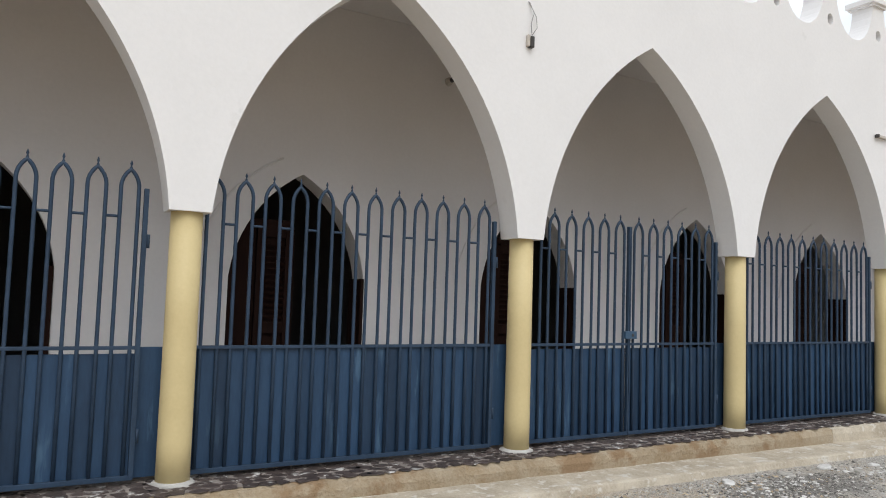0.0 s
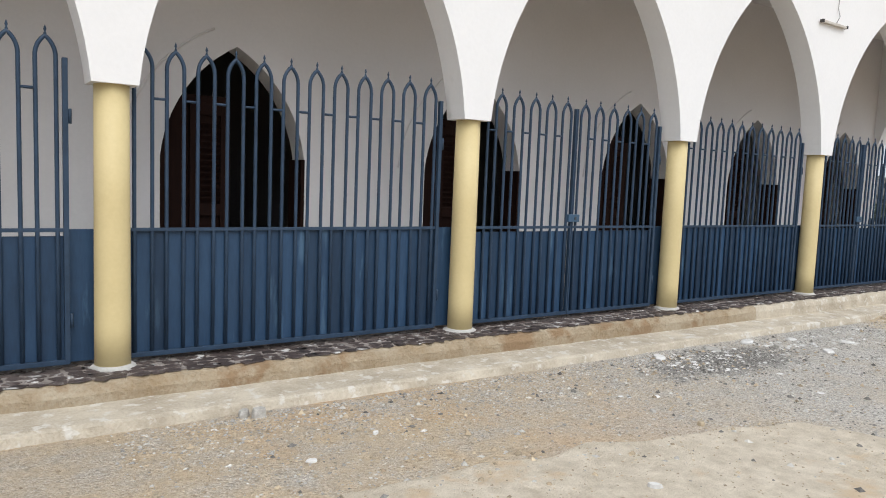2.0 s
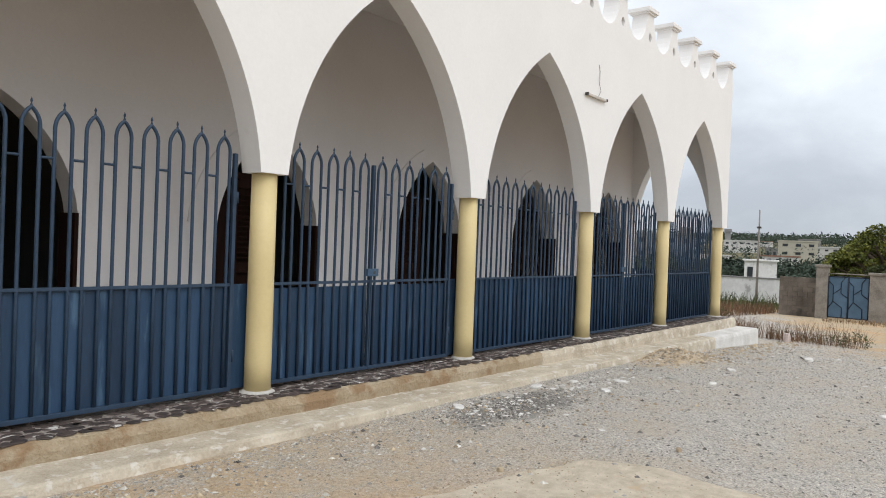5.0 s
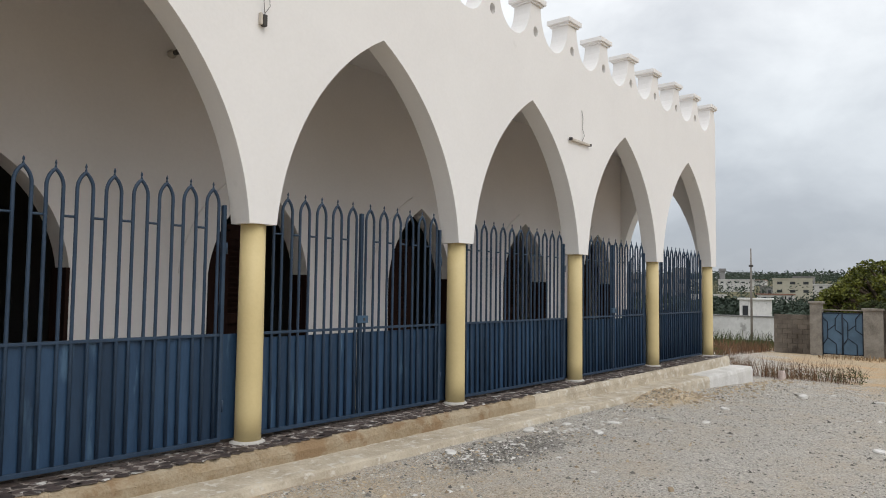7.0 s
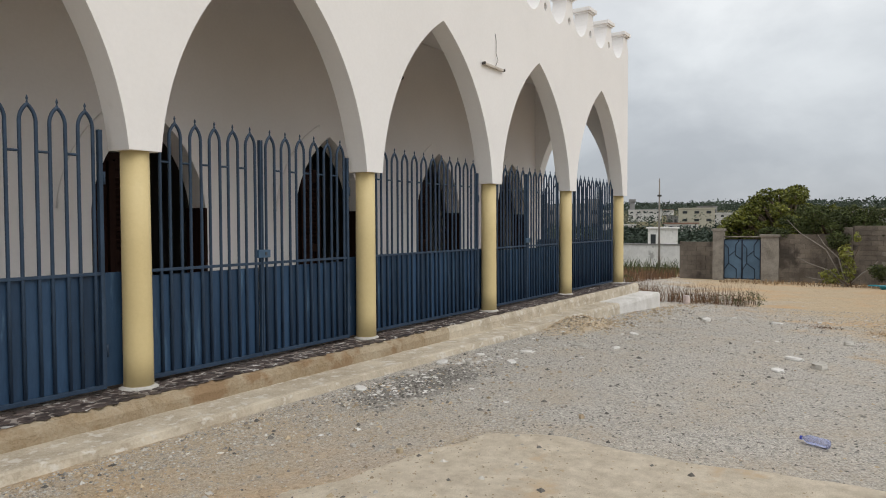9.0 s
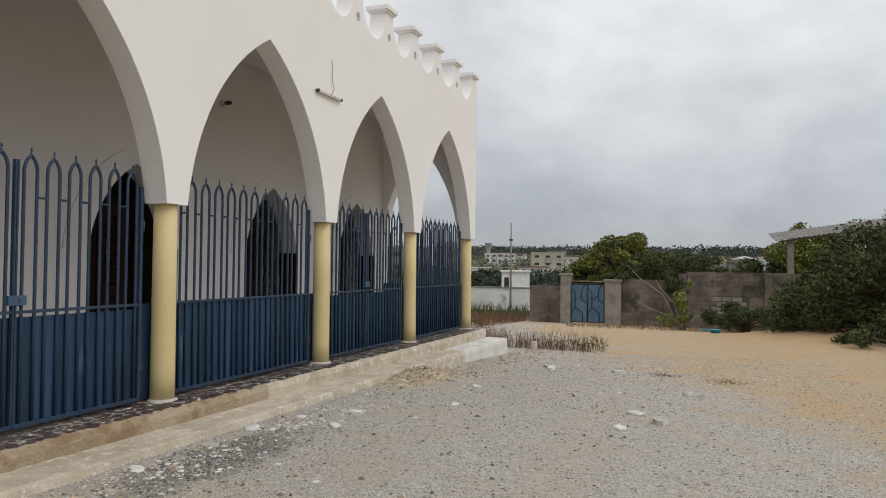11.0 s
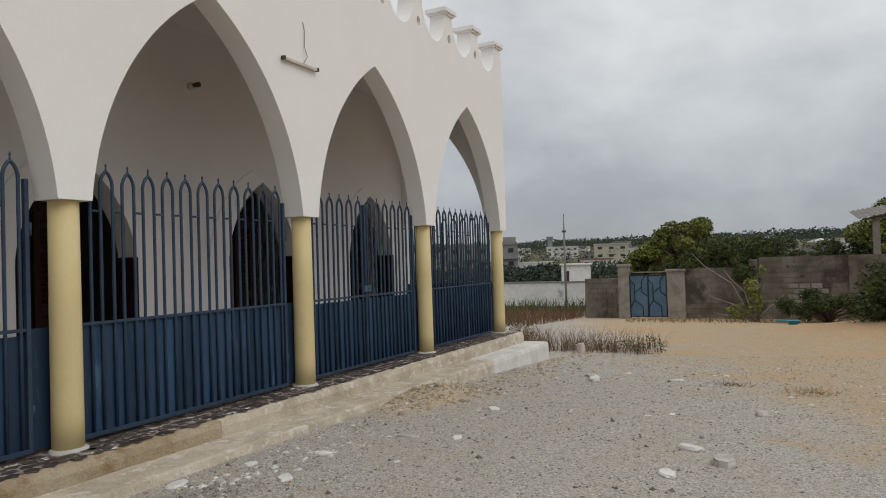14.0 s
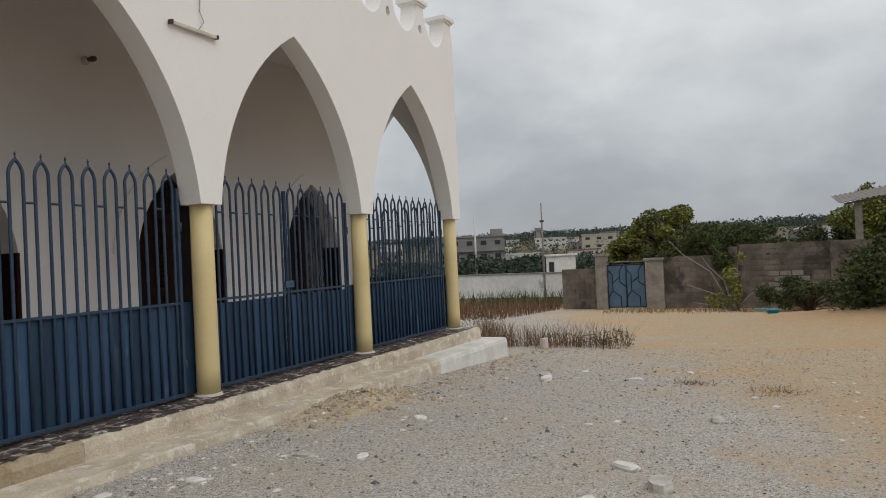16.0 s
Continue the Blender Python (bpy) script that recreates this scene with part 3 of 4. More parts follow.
def fence(name, label, double, width=WIDTH, loops=LOOPS, reach=BAY / 2):
    """A steel fence or a pair of gate leaves, built round its middle on the floor."""
    top = empty(name, Matrix.Identity(4), label, "fence" if not double else "gate", "fences of the arcade")
    z0 = 0.06
    zr, zl, zc, zt = RAIL_Z - FLOOR, LINK_Z - FLOOR, CROWN_Z - FLOOR, TIP_Z - FLOOR
    spans = [(-width / 2, width / 2, loops)] if not double else [(-width / 2, -0.003, loops // 2), (0.003, width / 2, loops // 2)]
    zs = zr - 0.045 if double else zr - 0.015
    loop_data = finial_data = link_data = None
    for x0, x1, count in spans:
        margin = 0.02
        pitch = (x1 - x0 - 2 * margin) / count
        h = pitch * 0.275
        r = 0.0145
        for k in range(count):
            cx = x0 + margin + pitch * (k + 0.5)
            if loop_data is None:
                pts = [(-h, 0, z0), (-h, 0, zr), (-h, 0, zl)] + [(u, 0, zc - 0.13 + w) for u, w in arch_points(h, 0.13, 0.0, 8)] + [(h, 0, zl), (h, 0, zr), (h, 0, z0)]
                ob = part("bar", tube(pts, r, 7), BLUE_BAR, top)
                loop_data = ob.data
                fi = part("finial", lathe([(0.007, zc - 0.01), (0.010, zc + 0.012), (0.005, zc + 0.026), (0.010, zc + 0.042), (0.006, zc + 0.056), (0.001, zt)], 8), BLUE_BAR, top)
                finial_data = fi.data
            else:
                ob, fi = new("bar", loop_data), new("finial", finial_data)
                ob.parent = fi.parent = top
            ob.location.x = fi.location.x = cx
            if k:
                gap = pitch - 2 * h
                if link_data is None:
                    li = part("link", tube([(-gap / 2, 0, 0), (gap / 2, 0, 0)], 0.010, 6), BLUE_BAR, top)
                    link_data = li.data
                else:
                    li = new("link", link_data)
                    li.parent = top
                li.location = (cx - pitch / 2, 0, zl)
        part("rail", box(x0, x1, -0.017, 0.017, z0 - 0.018, z0 + 0.018, 0.004), BLUE_BAR, top)
        part("rail", box(x0, x1, -0.013, 0.013, zr - 0.014, zr + 0.012, 0.004), BLUE_BAR, top)
        for px in (x0 + 0.016, x1 - 0.016):
            inner = double and abs(px) < 0.1
            px = math.copysign(0.011, px) if inner else px
            hw = 0.008 if inner else 0.017
            part("post", box(px - hw, px + hw, -0.02, 0.02, z0, zc - 0.05 if inner else zc - 0.13, 0.004), BLUE_BAR, top)
        # welded strips, creased at every bar; a dark sheet behind paints the bars' shade
        part("backing", box(x0 + 0.001, x1 - 0.001, 0.036, 0.040, z0 + 0.01, zs), GATE_DARK_AND_SHADE, top)
        strips = {}
        for k in range(2 * count + 1):
            wide = k % 2 == 1
            w = 2 * h if wide else pitch - 2 * h
            cx = x0 + margin + pitch * ((k - 1) / 2 + 0.5) if wide else x0 + margin + pitch * (k / 2)
            if k in (0, 2 * count):
                w = w / 2 + margin - 0.02
                cx = x0 + 0.02 + w / 2 if k == 0 else x1 - 0.02 - w / 2
            key = round(w, 4)
            if key not in strips:
                bm = bmesh.new()
                section = ((-w / 2 + 0.004, 0.034), (-w / 2 + 0.008, 0.016), (w / 2 - 0.008, 0.016), (w / 2 - 0.004, 0.034))
                low, high = [bm.verts.new((u, v, z0 + 0.012)) for u, v in section], [bm.verts.new((u, v, zs)) for u, v in section]
                for q in range(3):
                    bm.faces.new((low[q], low[q + 1], high[q + 1], high[q]))
                bm.faces.new(high)
                bm.faces.new(low[::-1])
                piece = part("strip", bm, BLUE_SHEET, top)
                strips[key] = piece.data
            else:
                piece = new("strip", strips[key])
                piece.parent = top
            piece.location.x = cx
    # narrow filler plates to the columns, set back
    for s in (-1, 1):
        a, b = s * (width / 2 + 0.002), s * (reach - s * SHIFT)
        part("filler_plate", box(min(a, b), max(a, b), 0.06, 0.066, z0 - 0.02, zr), BLUE_SHEET, top)
        hx = s * (width / 2 + 0.012)
        for hz in (0.35, 1.75):
            part("hinge", lathe([(0.011, hz - 0.05), (0.011, hz + 0.05)], 8), BLUE_BAR, top).location = (hx, -0.012, 0)
    if double:
        lock = part("lock", box(-0.065, 0.095, -0.035, 0.012, zr + 0.055, zr + 0.135, 0.006), BLUE, top, "steel lock box")
        part("keyhole", box(0.02, 0.045, -0.040, -0.035, zr + 0.08, zr + 0.11, 0.001), DARK_METAL, lock)
    return top


plain = fence("steel_fence", "blue steel fence with pointed bar loops above sheet", False)
gate = fence("double_gate", "blue double steel gate with pointed bars and lock box", True)
for k, i in enumerate((0, -2, 2, 4)):
    m = pose(column_x(i) + BAY / 2 + SHIFT, FENCE_Y, FLOOR)
    if k == 0:
        plain.matrix_basis = m
    else:
        copy_thing(plain, m)
for k, i in enumerate((1, -1, 3)):
    m = pose(column_x(i) + BAY / 2 + SHIFT, FENCE_Y, FLOOR)
    if k == 0:
        gate.matrix_basis = m
    else:
        copy_thing(gate, m)
side_fence = fence("steel_fence", "short blue steel fence closing the veranda end", False, 1.5, 7, 0.77)
side_fence.matrix_basis = pose(16.25, 6.32, FLOOR, 0, 0, 90)


# ---- doors ----
def door(dx):
    top = empty("door", pose(dx, WALL_Y, FLOOR), "dark brown louvred wooden double door, one leaf standing open", "door", "doors of the hall", "structure")
    y = 0.20
    leaf = part("closed_leaf", box(-DOOR_HALF + 0.02, -0.02, y + 0.05, y + 0.08, 0.01, 2.2), WOOD, top)
    for x0, x1 in ((-0.42, -0.34), (-0.10, 0.0)):
        part("stile", box(x0, x1, y, y + 0.05, 0.0, 2.1, 0.004), WOOD, leaf)
    for z in (0.0, 0.95, 2.0):
        part("cross_rail", box(-0.34, -0.10, y, y + 0.05, z, z + 0.12, 0.004), WOOD, leaf)
    slat = None
    for k in range(26):
        z = 0.16 + k * 0.03 if k < 13 else 1.12 + (k - 13) * 0.065
        if slat is None:
            bm = box(-0.34, -0.10, -0.004, 0.004, -0.02, 0.02)
            slat = part("slat", bm, WOOD, leaf)
            sl = slat
        else:
            sl = new("slat", slat.data)
            sl.parent = leaf
        sl.matrix_basis = pose(0, y + 0.02, z, 35)
    open_leaf = part("open_leaf", box(DOOR_HALF - 0.045, DOOR_HALF - 0.005, -0.03, 0.33, 0.01, 1.58, 0.004), WOOD, top)
    part("panel", box(DOOR_HALF - 0.055, DOOR_HALF - 0.044, 0.05, 0.27, 0.2, 1.4, 0.003), WOOD, open_leaf)
    return top


first_door = door(door_x[0])
for dx in door_x[1:]:
    copy_thing(first_door, pose(dx, WALL_Y, FLOOR))

# ---- plinth edge, step and paving ----
rnd = random.Random(11)
EDGE_Y, STEP_Y = 4.84, 4.40


def strip_mesh(y_front, y_back, x0, x1, top, foot, rough, step=0.07, seed=3.0):
    """A long kerb with a worn, uneven front edge; top gives its height along x."""
    bm = bmesh.new()
    count = int((x1 - x0) / step)
    prev = None
    for k in range(count + 1):
        x = x0 + (x1 - x0) * k / count
        n1 = noise.noise((x * 1.3, seed, 0)) + 0.6 * noise.noise((x * 5, seed, 3)) + 0.35 * noise.noise((x * 14, seed, 5))
        n2 = noise.noise((x * 2.1, seed, 9)) + 0.5 * noise.noise((x * 9, seed, 1))
        zt = top(x)
        row = [bm.verts.new(p) for p in ((x, y_back, foot), (x, y_back, zt), (x, y_front + 0.05 + rough * 0.8 * abs(n2), zt), (x, y_front + 0.012 + rough * abs(n1), zt - 0.012 - rough * 0.35 * abs(n2)),
                                          (x, y_front + rough * 0.5 * n2, zt - 0.07), (x, y_front - 0.01 + rough * 0.3 * n1, foot))]
        if prev:
            for j in range(5):
                bm.faces.new((prev[j], prev[j + 1], row[j + 1], row[j]))
        else:
            bm.faces.new(row)
        prev = row
    bm.faces.new(prev[::-1])
    bmesh.ops.recalc_face_normals(bm, faces=bm.faces)
    return bm


tagged(part("kerb_west", strip_mesh(EDGE_Y, 5.055, start_x, 8.4, lambda x: FLOOR - 0.006, -0.6, 0.06, 0.045), EARTHY), "crumbling earth-coloured kerb edge", "kerb", kind="structure")
tagged(part("kerb_east", strip_mesh(EDGE_Y, 5.055, 8.403, 16.62, lambda x: FLOOR - 0.006, -0.6, 0.018), CONCRETE), "grey cement kerb edge", "kerb", kind="structure")
tagged(part("step", strip_mesh(STEP_Y, EDGE_Y + 0.03, start_x, 14.0, lambda x: 0.115 - 0.0045 * max(0, x), -0.8, 0.02, 0.06, 8.0), CONCRETE), "long low concrete step along the building", "step", kind="structure")
tagged(part("step_end", strip_mesh(STEP_Y, 5.7, 14.003, 16.8, lambda x: 0.115 - 0.0045 * x, -0.8, 0.022, 0.06, 8.0), CEMENT_WHITE), "white-splashed end of the concrete step", "step", kind="structure")

# unseen floor behind the fences, made pale to throw light into the veranda
tagged(part("floor_veranda", box(start_x, 16.098, 5.503, WALL_Y - 0.002, FLOOR - 0.003, FLOOR + 0.003), CEMENT_PALE), "unseen pale veranda floor added to bounce light inside", "floor", kind="structure")
# crazy paving of dark tile scraps on the veranda edge
paving = tagged(part("tile_bed", box(start_x, 16.58, EDGE_Y + 0.09, 5.5, FLOOR - 0.003, FLOOR + 0.001), GROUT), "grout bed under broken dark tiles", "floor", kind="structure")


def tile_scrap(bm, x, y, r, z):
    n = rnd.randint(4, 6)
    a0 = rnd.random() * 6
    pts = [(x + r * rnd.uniform(0.75, 1.25) * 1.3 * math.cos(a0 + 2 * math.pi * k / n), y + r * rnd.uniform(0.75, 1.2) * math.sin(a0 + 2 * math.pi * k / n)) for k in range(n)]
    low = [bm.verts.new((px, py, z)) for px, py in pts]
    high = [bm.verts.new((x + (px - x) * 0.95, y + (py - y) * 0.95, z + 0.007)) for px, py in pts]
    bm.faces.new(high)
    for k in range(n):
        bm.faces.new((low[k], low[(k + 1) % n], high[(k + 1) % n], high[k]))


bm = bmesh.new()
x = start_x
while x < 16.5:
    for y in (4.93, 5.03, 5.13, 5.23, 5.33):
        tile_scrap(bm, x + rnd.uniform(-0.03, 0.03), y + rnd.uniform(-0.015, 0.015), rnd.uniform(0.045, 0.062), FLOOR)
    x += 0.125
scraps = part("tile_scrap", bm, TILE, paving)
tagged(scraps, kind="stuff")

# ---- fittings on the wall ----
lamp = empty("tube_lamp", pose(9.98, FRONT, 3.98), "rusty batten lamp without its tube on white wall", "lamp")
part("batten", box(-0.30, 0.30, -0.05, -0.002, -0.016, 0.018, 0.005), LAMP_WHITE, lamp)
part("lampholder", box(-0.325, -0.30, -0.065, -0.01, -0.02, 0.022, 0.004), DARK_METAL, lamp)
part("lampholder", box(0.30, 0.32, -0.065, -0.01, -0.02, 0.022, 0.004), DARK_METAL, lamp)
part("wire", tube([(0.08, -0.02, 0.03), (0.14, -0.03, 0.12), (0.10, -0.02, 0.22), (0.12, -0.012, 0.42), (0.10, -0.004, 0.52)], 0.005, 6), CABLE, lamp)
sock = empty("hanging_socket", pose(3.98, FRONT, 4.10), "loose light socket on wires against white wall", "socket")
part("socket", box(-0.022, 0.02, -0.05, -0.004, -0.07, 0.04, 0.009), DARK_METAL, sock)
part("back_plate", box(-0.05, -0.023, -0.04, -0.004, -0.06, 0.05, 0.006), LAMP_WHITE, sock)
part("wire", tube([(0, -0.03, 0.05), (0.05, -0.04, 0.13), (0.045, -0.03, 0.24), (-0.01, -0.02, 0.33), (-0.03, -0.004, 0.38)], 0.004, 6), CABLE, sock)
part("wire", tube([(0, -0.03, 0.05), (-0.02, -0.04, 0.16), (0.02, -0.03, 0.27), (-0.02, -0.004, 0.38)], 0.004, 6), CABLE, sock)
spot = None
for i in (-1, 1, 3):
    m = pose(column_x(i) + 0.27, WALL_Y, 4.12 if i > 1 else 4.3)
    if spot is None:
        spot = empty("bulb_holder", m, "small bare bulb holder on veranda wall", "lamp", "bulb holders")
        part("base", lathe([(0.05, 0), (0.05, 0.03), (0.02, 0.05), (0.02, 0.1)], 14), LAMP_WHITE, spot).matrix_basis = pose(0, 0, 0, 90)
        part("cup", lathe([(0.028, 0.08), (0.035, 0.16), (0.03, 0.18)], 14), DARK_METAL, spot).matrix_basis = pose(0, 0, 0, 90)
    else:
        copy_thing(spot, m)
# raised arc of old render round each doorway's left shoulder
arc = None
for dx in door_x:
    if arc is None:
        pts = [(u * 1.0 - 0.12, -0.006, DOOR_SPRING + w) for u, w in arch_points(DOOR_HALF + 0.26, DOOR_APEX - DOOR_SPRING + 0.2, 0.15, 14)[:14]]
        arc = part("trim", tube(pts, 0.013, 6), PLASTER_SHADE)
        tagged(arc, "raised plaster arc beside a doorway", "trim", "plaster arcs", "structure")
        arc.matrix_basis = pose(dx, WALL_Y, 0)
    else:
        copy_thing(arc, pose(dx, WALL_Y, 0))

# ---- the old slab ----
slab_outline = ((1.72, 2.95), (3.4, 2.83), (5.1, 2.46), (5.33, 1.9), (5.2, 1.4), (5.26, 0.76), (5.36, 0.1), (5.2, -1.6), (4.6, -5.0), (1.6, -5.0), (1.78, 1.5))
bm = bmesh.new()
fine_outline = []
for (xa, ya), (xb, yb) in zip(slab_outline, slab_outline[1:] + slab_outline[:1]):
    n_seg = max(2, int(math.hypot(xb - xa, yb - ya) / 0.12))
    for k in range(n_seg):
        px, py = xa + (xb - xa) * k / n_seg, ya + (yb - ya) * k / n_seg
        fine_outline.append((px + 0.07 * noise.noise((px * 2, py * 2, 1)), py + 0.09 * noise.noise((px * 2.5, py * 2.5, 7))))
low = [bm.verts.new((px, py, -0.1)) for px, py in fine_outline]
mid_ring = [bm.verts.new((px, py, 0.045 - 0.004 * max(0, px) + 0.004)) for px, py in fine_outline]
high = [bm.verts.new((1 + (px - 1) * 0.99, -1 + (py + 1) * 0.99, 0.062 - 0.004 * max(0, px))) for px, py in fine_outline]
for a, b in ((low, mid_ring), (mid_ring, high)):
    for k in range(len(a)):
        j = (k + 1) % len(a)
        bm.faces.new((a[k], a[j], b[j], b[k]))
bm.faces.new(high)
bmesh.ops.recalc_face_normals(bm, faces=bm.faces)
SLAB = material("dusty_slab", (0.72, 0.635, 0.51), (0.50, 0.425, 0.32), 0.95, 9.0, 110, 1.0, spots=(0.60, 0.47, 0.32), spot_at=0.60, spot_scale=2.0)
tagged(part("slab", bm, SLAB), "thin dusty concrete slab lying in the yard", "slab", kind="structure")


# ---- loose stones ----
def stones(name, count, place, size, material_, label, seed, flat=0.55):
    """Loose stones as one scatter: irregular six-point lumps half sunk in the ground."""
    r = np.random.RandomState(seed)
    verts, faces = [], []
    tri = ((0, 2, 4), (2, 1, 4), (1, 3, 4), (3, 0, 4), (2, 0, 5), (1, 2, 5), (3, 1, 5), (0, 3, 5))
    base = np.array(((1, 0, 0), (-1, 0, 0), (0, 1, 0), (0, -1, 0), (0, 0, 1), (0, 0, -1)), float)
    for _ in range(count):
        px, py = place(r)
        s = size[0] + (size[1] - size[0]) * r.rand() ** 3
        a = r.rand() * 6.28
        v = base * (0.6 + 0.7 * r.rand(6, 1)) * s
        v[:, 2] *= flat
        v[:, :2] += 0.35 * s * (r.rand(6, 2) - 0.5)
        c, q = math.cos(a), math.sin(a)
        z = ground_height(px, py)
        if 1.75 < px < 5.2 and py < 2.9 - 0.25 * max(0.0, px - 3.4):
            z = max(z, 0.06 - 0.004 * max(0, px))
        k = len(verts)
        verts += [(px + c * w[0] - q * w[1], py + q * w[0] + c * w[1], z + w[2] + 0.15 * s * flat) for w in v]
        faces += [tuple(k + j for j in f) for f in tri]
    ob = from_arrays(name, verts, faces, material_)
    return tagged(ob, label, "stones", kind="stuff")


stones("gravel", 26000, lambda r: (r.uniform(5.2, 18.5), 4.35 - 6.5 * r.rand() ** 1.1), (0.004, 0.019), STONE_GREY, "loose grey gravel over the yard", 1)
stones("dark_gravel", 9000, lambda r: (r.uniform(5.3, 18.5), 4.35 - 6.5 * r.rand() ** 1.1), (0.004, 0.017), STONE_DARK, "dark gravel strewn over the yard", 12)
stones("gravel_by_step", 12000, lambda r: (r.uniform(0.8, 17), 4.37 - abs(r.normal(0, 0.55))), (0.003, 0.016), STONE_GREY, "grey gravel along the low step", 2)
stones("yard_grit", 4500, lambda r: (r.uniform(0.8, 6.0), 4.3 - 2.0 * r.rand() ** 2.0), (0.003, 0.013), STONE_TAN, "dark grit on the dusty yard", 15)
stones("pale_grit", 4500, lambda r: (r.uniform(1.2, 6.0), 4.3 - 1.8 * r.rand() ** 2.2), (0.003, 0.014), STONE_GREY, "pale grit on the dusty yard", 16, 0.5)
stones("slab_crumbs", 3200, lambda r: (r.uniform(1.9, 5.1), r.uniform(-0.5, 2.6)), (0.003, 0.013), STONE_TAN, "crumbs on the dusty slab", 17)
stones("slab_pebbles", 200, lambda r: (r.uniform(1.9, 5.1), r.uniform(-0.5, 2.6)), (0.005, 0.02), STONE_TAN, "brown pebbles on the dusty slab", 18)
stones("brown_stones", 420, lambda r: (r.uniform(0.9, 8.0), 4.25 - 1.9 * r.rand() ** 1.3), (0.008, 0.03), STONE_TAN, "brown stones strewn over the near yard", 19, 0.7)
stones("grey_stones", 600, lambda r: (r.uniform(1.5, 16.0), 4.3 - 3.5 * r.rand() ** 1.5), (0.008, 0.032), STONE_DARK, "grey broken stones strewn over the gravel", 20, 0.7)
stones("pale_stones", 900, lambda r: (r.uniform(1.5, 16.0), 4.3 - 2.6 * r.rand() ** 1.6), (0.007, 0.028), STONE_GREY, "pale broken stones strewn over the gravel", 29, 0.6)
stones("dark_heap", 1500, lambda r: (r.normal(6.3, 0.6), 3.85 + 0.2 * r.normal()), (0.006, 0.022), STONE_DARK, "dark wet gravel patch by the step", 13)
stones("sand_pebbles", 5200, lambda r: (r.uniform(0.3, 24), r.uniform(-6, 4.3)), (0.003, 0.019), STONE_TAN, "tan pebbles on sandy ground", 3)
stones("white_chips", 240, lambda r: (r.normal(6.0, 0.5), 3.95 + 0.22 * r.normal()), (0.008, 0.035), CHIP_WHITE, "white plaster chips on the dark gravel", 4, 0.3)
stones("strewn_chips", 230, lambda r: (r.normal(8.4, 1.9), 4.2 - abs(r.normal(0, 0.55))), (0.008, 0.05), CHIP_WHITE, "scattered white plaster chips", 14, 0.3)
stones("far_chips", 190, lambda r: (r.uniform(11, 20), r.uniform(-1, 4.2)), (0.01, 0.05), CHIP_WHITE, "white chips on gravel", 5, 0.3)
stones("rubble", 520, lambda r: (r.normal(11.5, 0.6), min(4.35, r.normal(4.05, 0.28))), (0.01, 0.05), STONE_TAN, "tan rubble heap by the step", 6, 0.7)
stones("end_rubble", 520, lambda r: (r.uniform(12.5, 20), 4.3 - abs(r.normal(0, 0.45))), (0.012, 0.055), STONE_TAN, "rubble at the end of the step", 7, 0.6)


def lump(name, x, y, w, d, h, material_, label, category, turn=0, seed=0):
    """One flat broken piece resting on the ground."""
    r = random.Random(seed)
    bm = bmesh.new()
    n = 8
    rings = []
    for z, s in ((-0.02, 0.95), (h * 0.45, 1.0), (h, 0.82)):
        rings.append([bm.verts.new((w / 2 * s * math.cos(2 * math.pi * k / n) * r.uniform(0.75, 1.15), d / 2 * s * math.sin(2 * math.pi * k / n) * r.uniform(0.75, 1.15), z)) for k in range(n)])
    for a, b in zip(rings, rings[1:]):
        for k in range(n):
            bm.faces.new((a[k], a[(k + 1) % n], b[(k + 1) % n], b[k]))
    bm.faces.new(rings[-1])
    bm.faces.new(rings[0][::-1])
    ob = part(name, bm, material_)
    ob.matrix_basis = pose(x, y, ground_height(x, y), 0, 0, turn)
    return tagged(ob, label, category)


lump("broken_slab", 8.94, 0.92, 0.26, 0.14, 0.025, CHIP_WHITE, "pale broken plaster slab lying on gravel", "rubble", 30, 1)
lump("broken_slab", 9.38, 0.55, 0.30, 0.2, 0.05, STONE_GREY, "grey broken concrete slab lying on gravel", "rubble", 15, 2)
lump("broken_slab", 9.73, 0.85, 0.26, 0.14, 0.035, CHIP_WHITE, "whitish concrete chunk on gravel", "rubble", 60, 3)
lump("broken_slab", 11.45, 0.36, 0.2, 0.14, 0.05, STONE_GREY, "small grey concrete chunk on gravel", "rubble", 10, 4)
lump("broken_slab", 14.24, 2.87, 0.4, 0.2, 0.04, STONE_GREY, "grey slab piece near the step end", "rubble", 20, 5)
lump("broken_slab", 13.8, 2.72, 0.4, 0.16, 0.05, CHIP_WHITE, "white slab piece near the step end", "rubble", 5, 6)
lump("broken_slab", 7.3, 4.25, 0.26, 0.12, 0.03, CHIP_WHITE, "white plaster flake beside the step", "rubble", 10, 7)
lump("stone", 4.4, 2.75, 0.06, 0.05, 0.03, STONE_TAN, "small brown stone on gravel", "stone", 0, 8)
lump("stone", 1.75, 4.3, 0.12, 0.09, 0.06, STONE_GREY, "pale stone lying by the step", "stone", 0, 9)
lump("stone", 1.66, 4.34, 0.09, 0.07, 0.05, STONE_GREY, "pale stone lying by the step", "stone", 40, 10)
lump("stone", 5.9, 2.0, 0.06, 0.05, 0.03, STONE_TAN, "small brown stone on gravel", "stone", 20, 11)
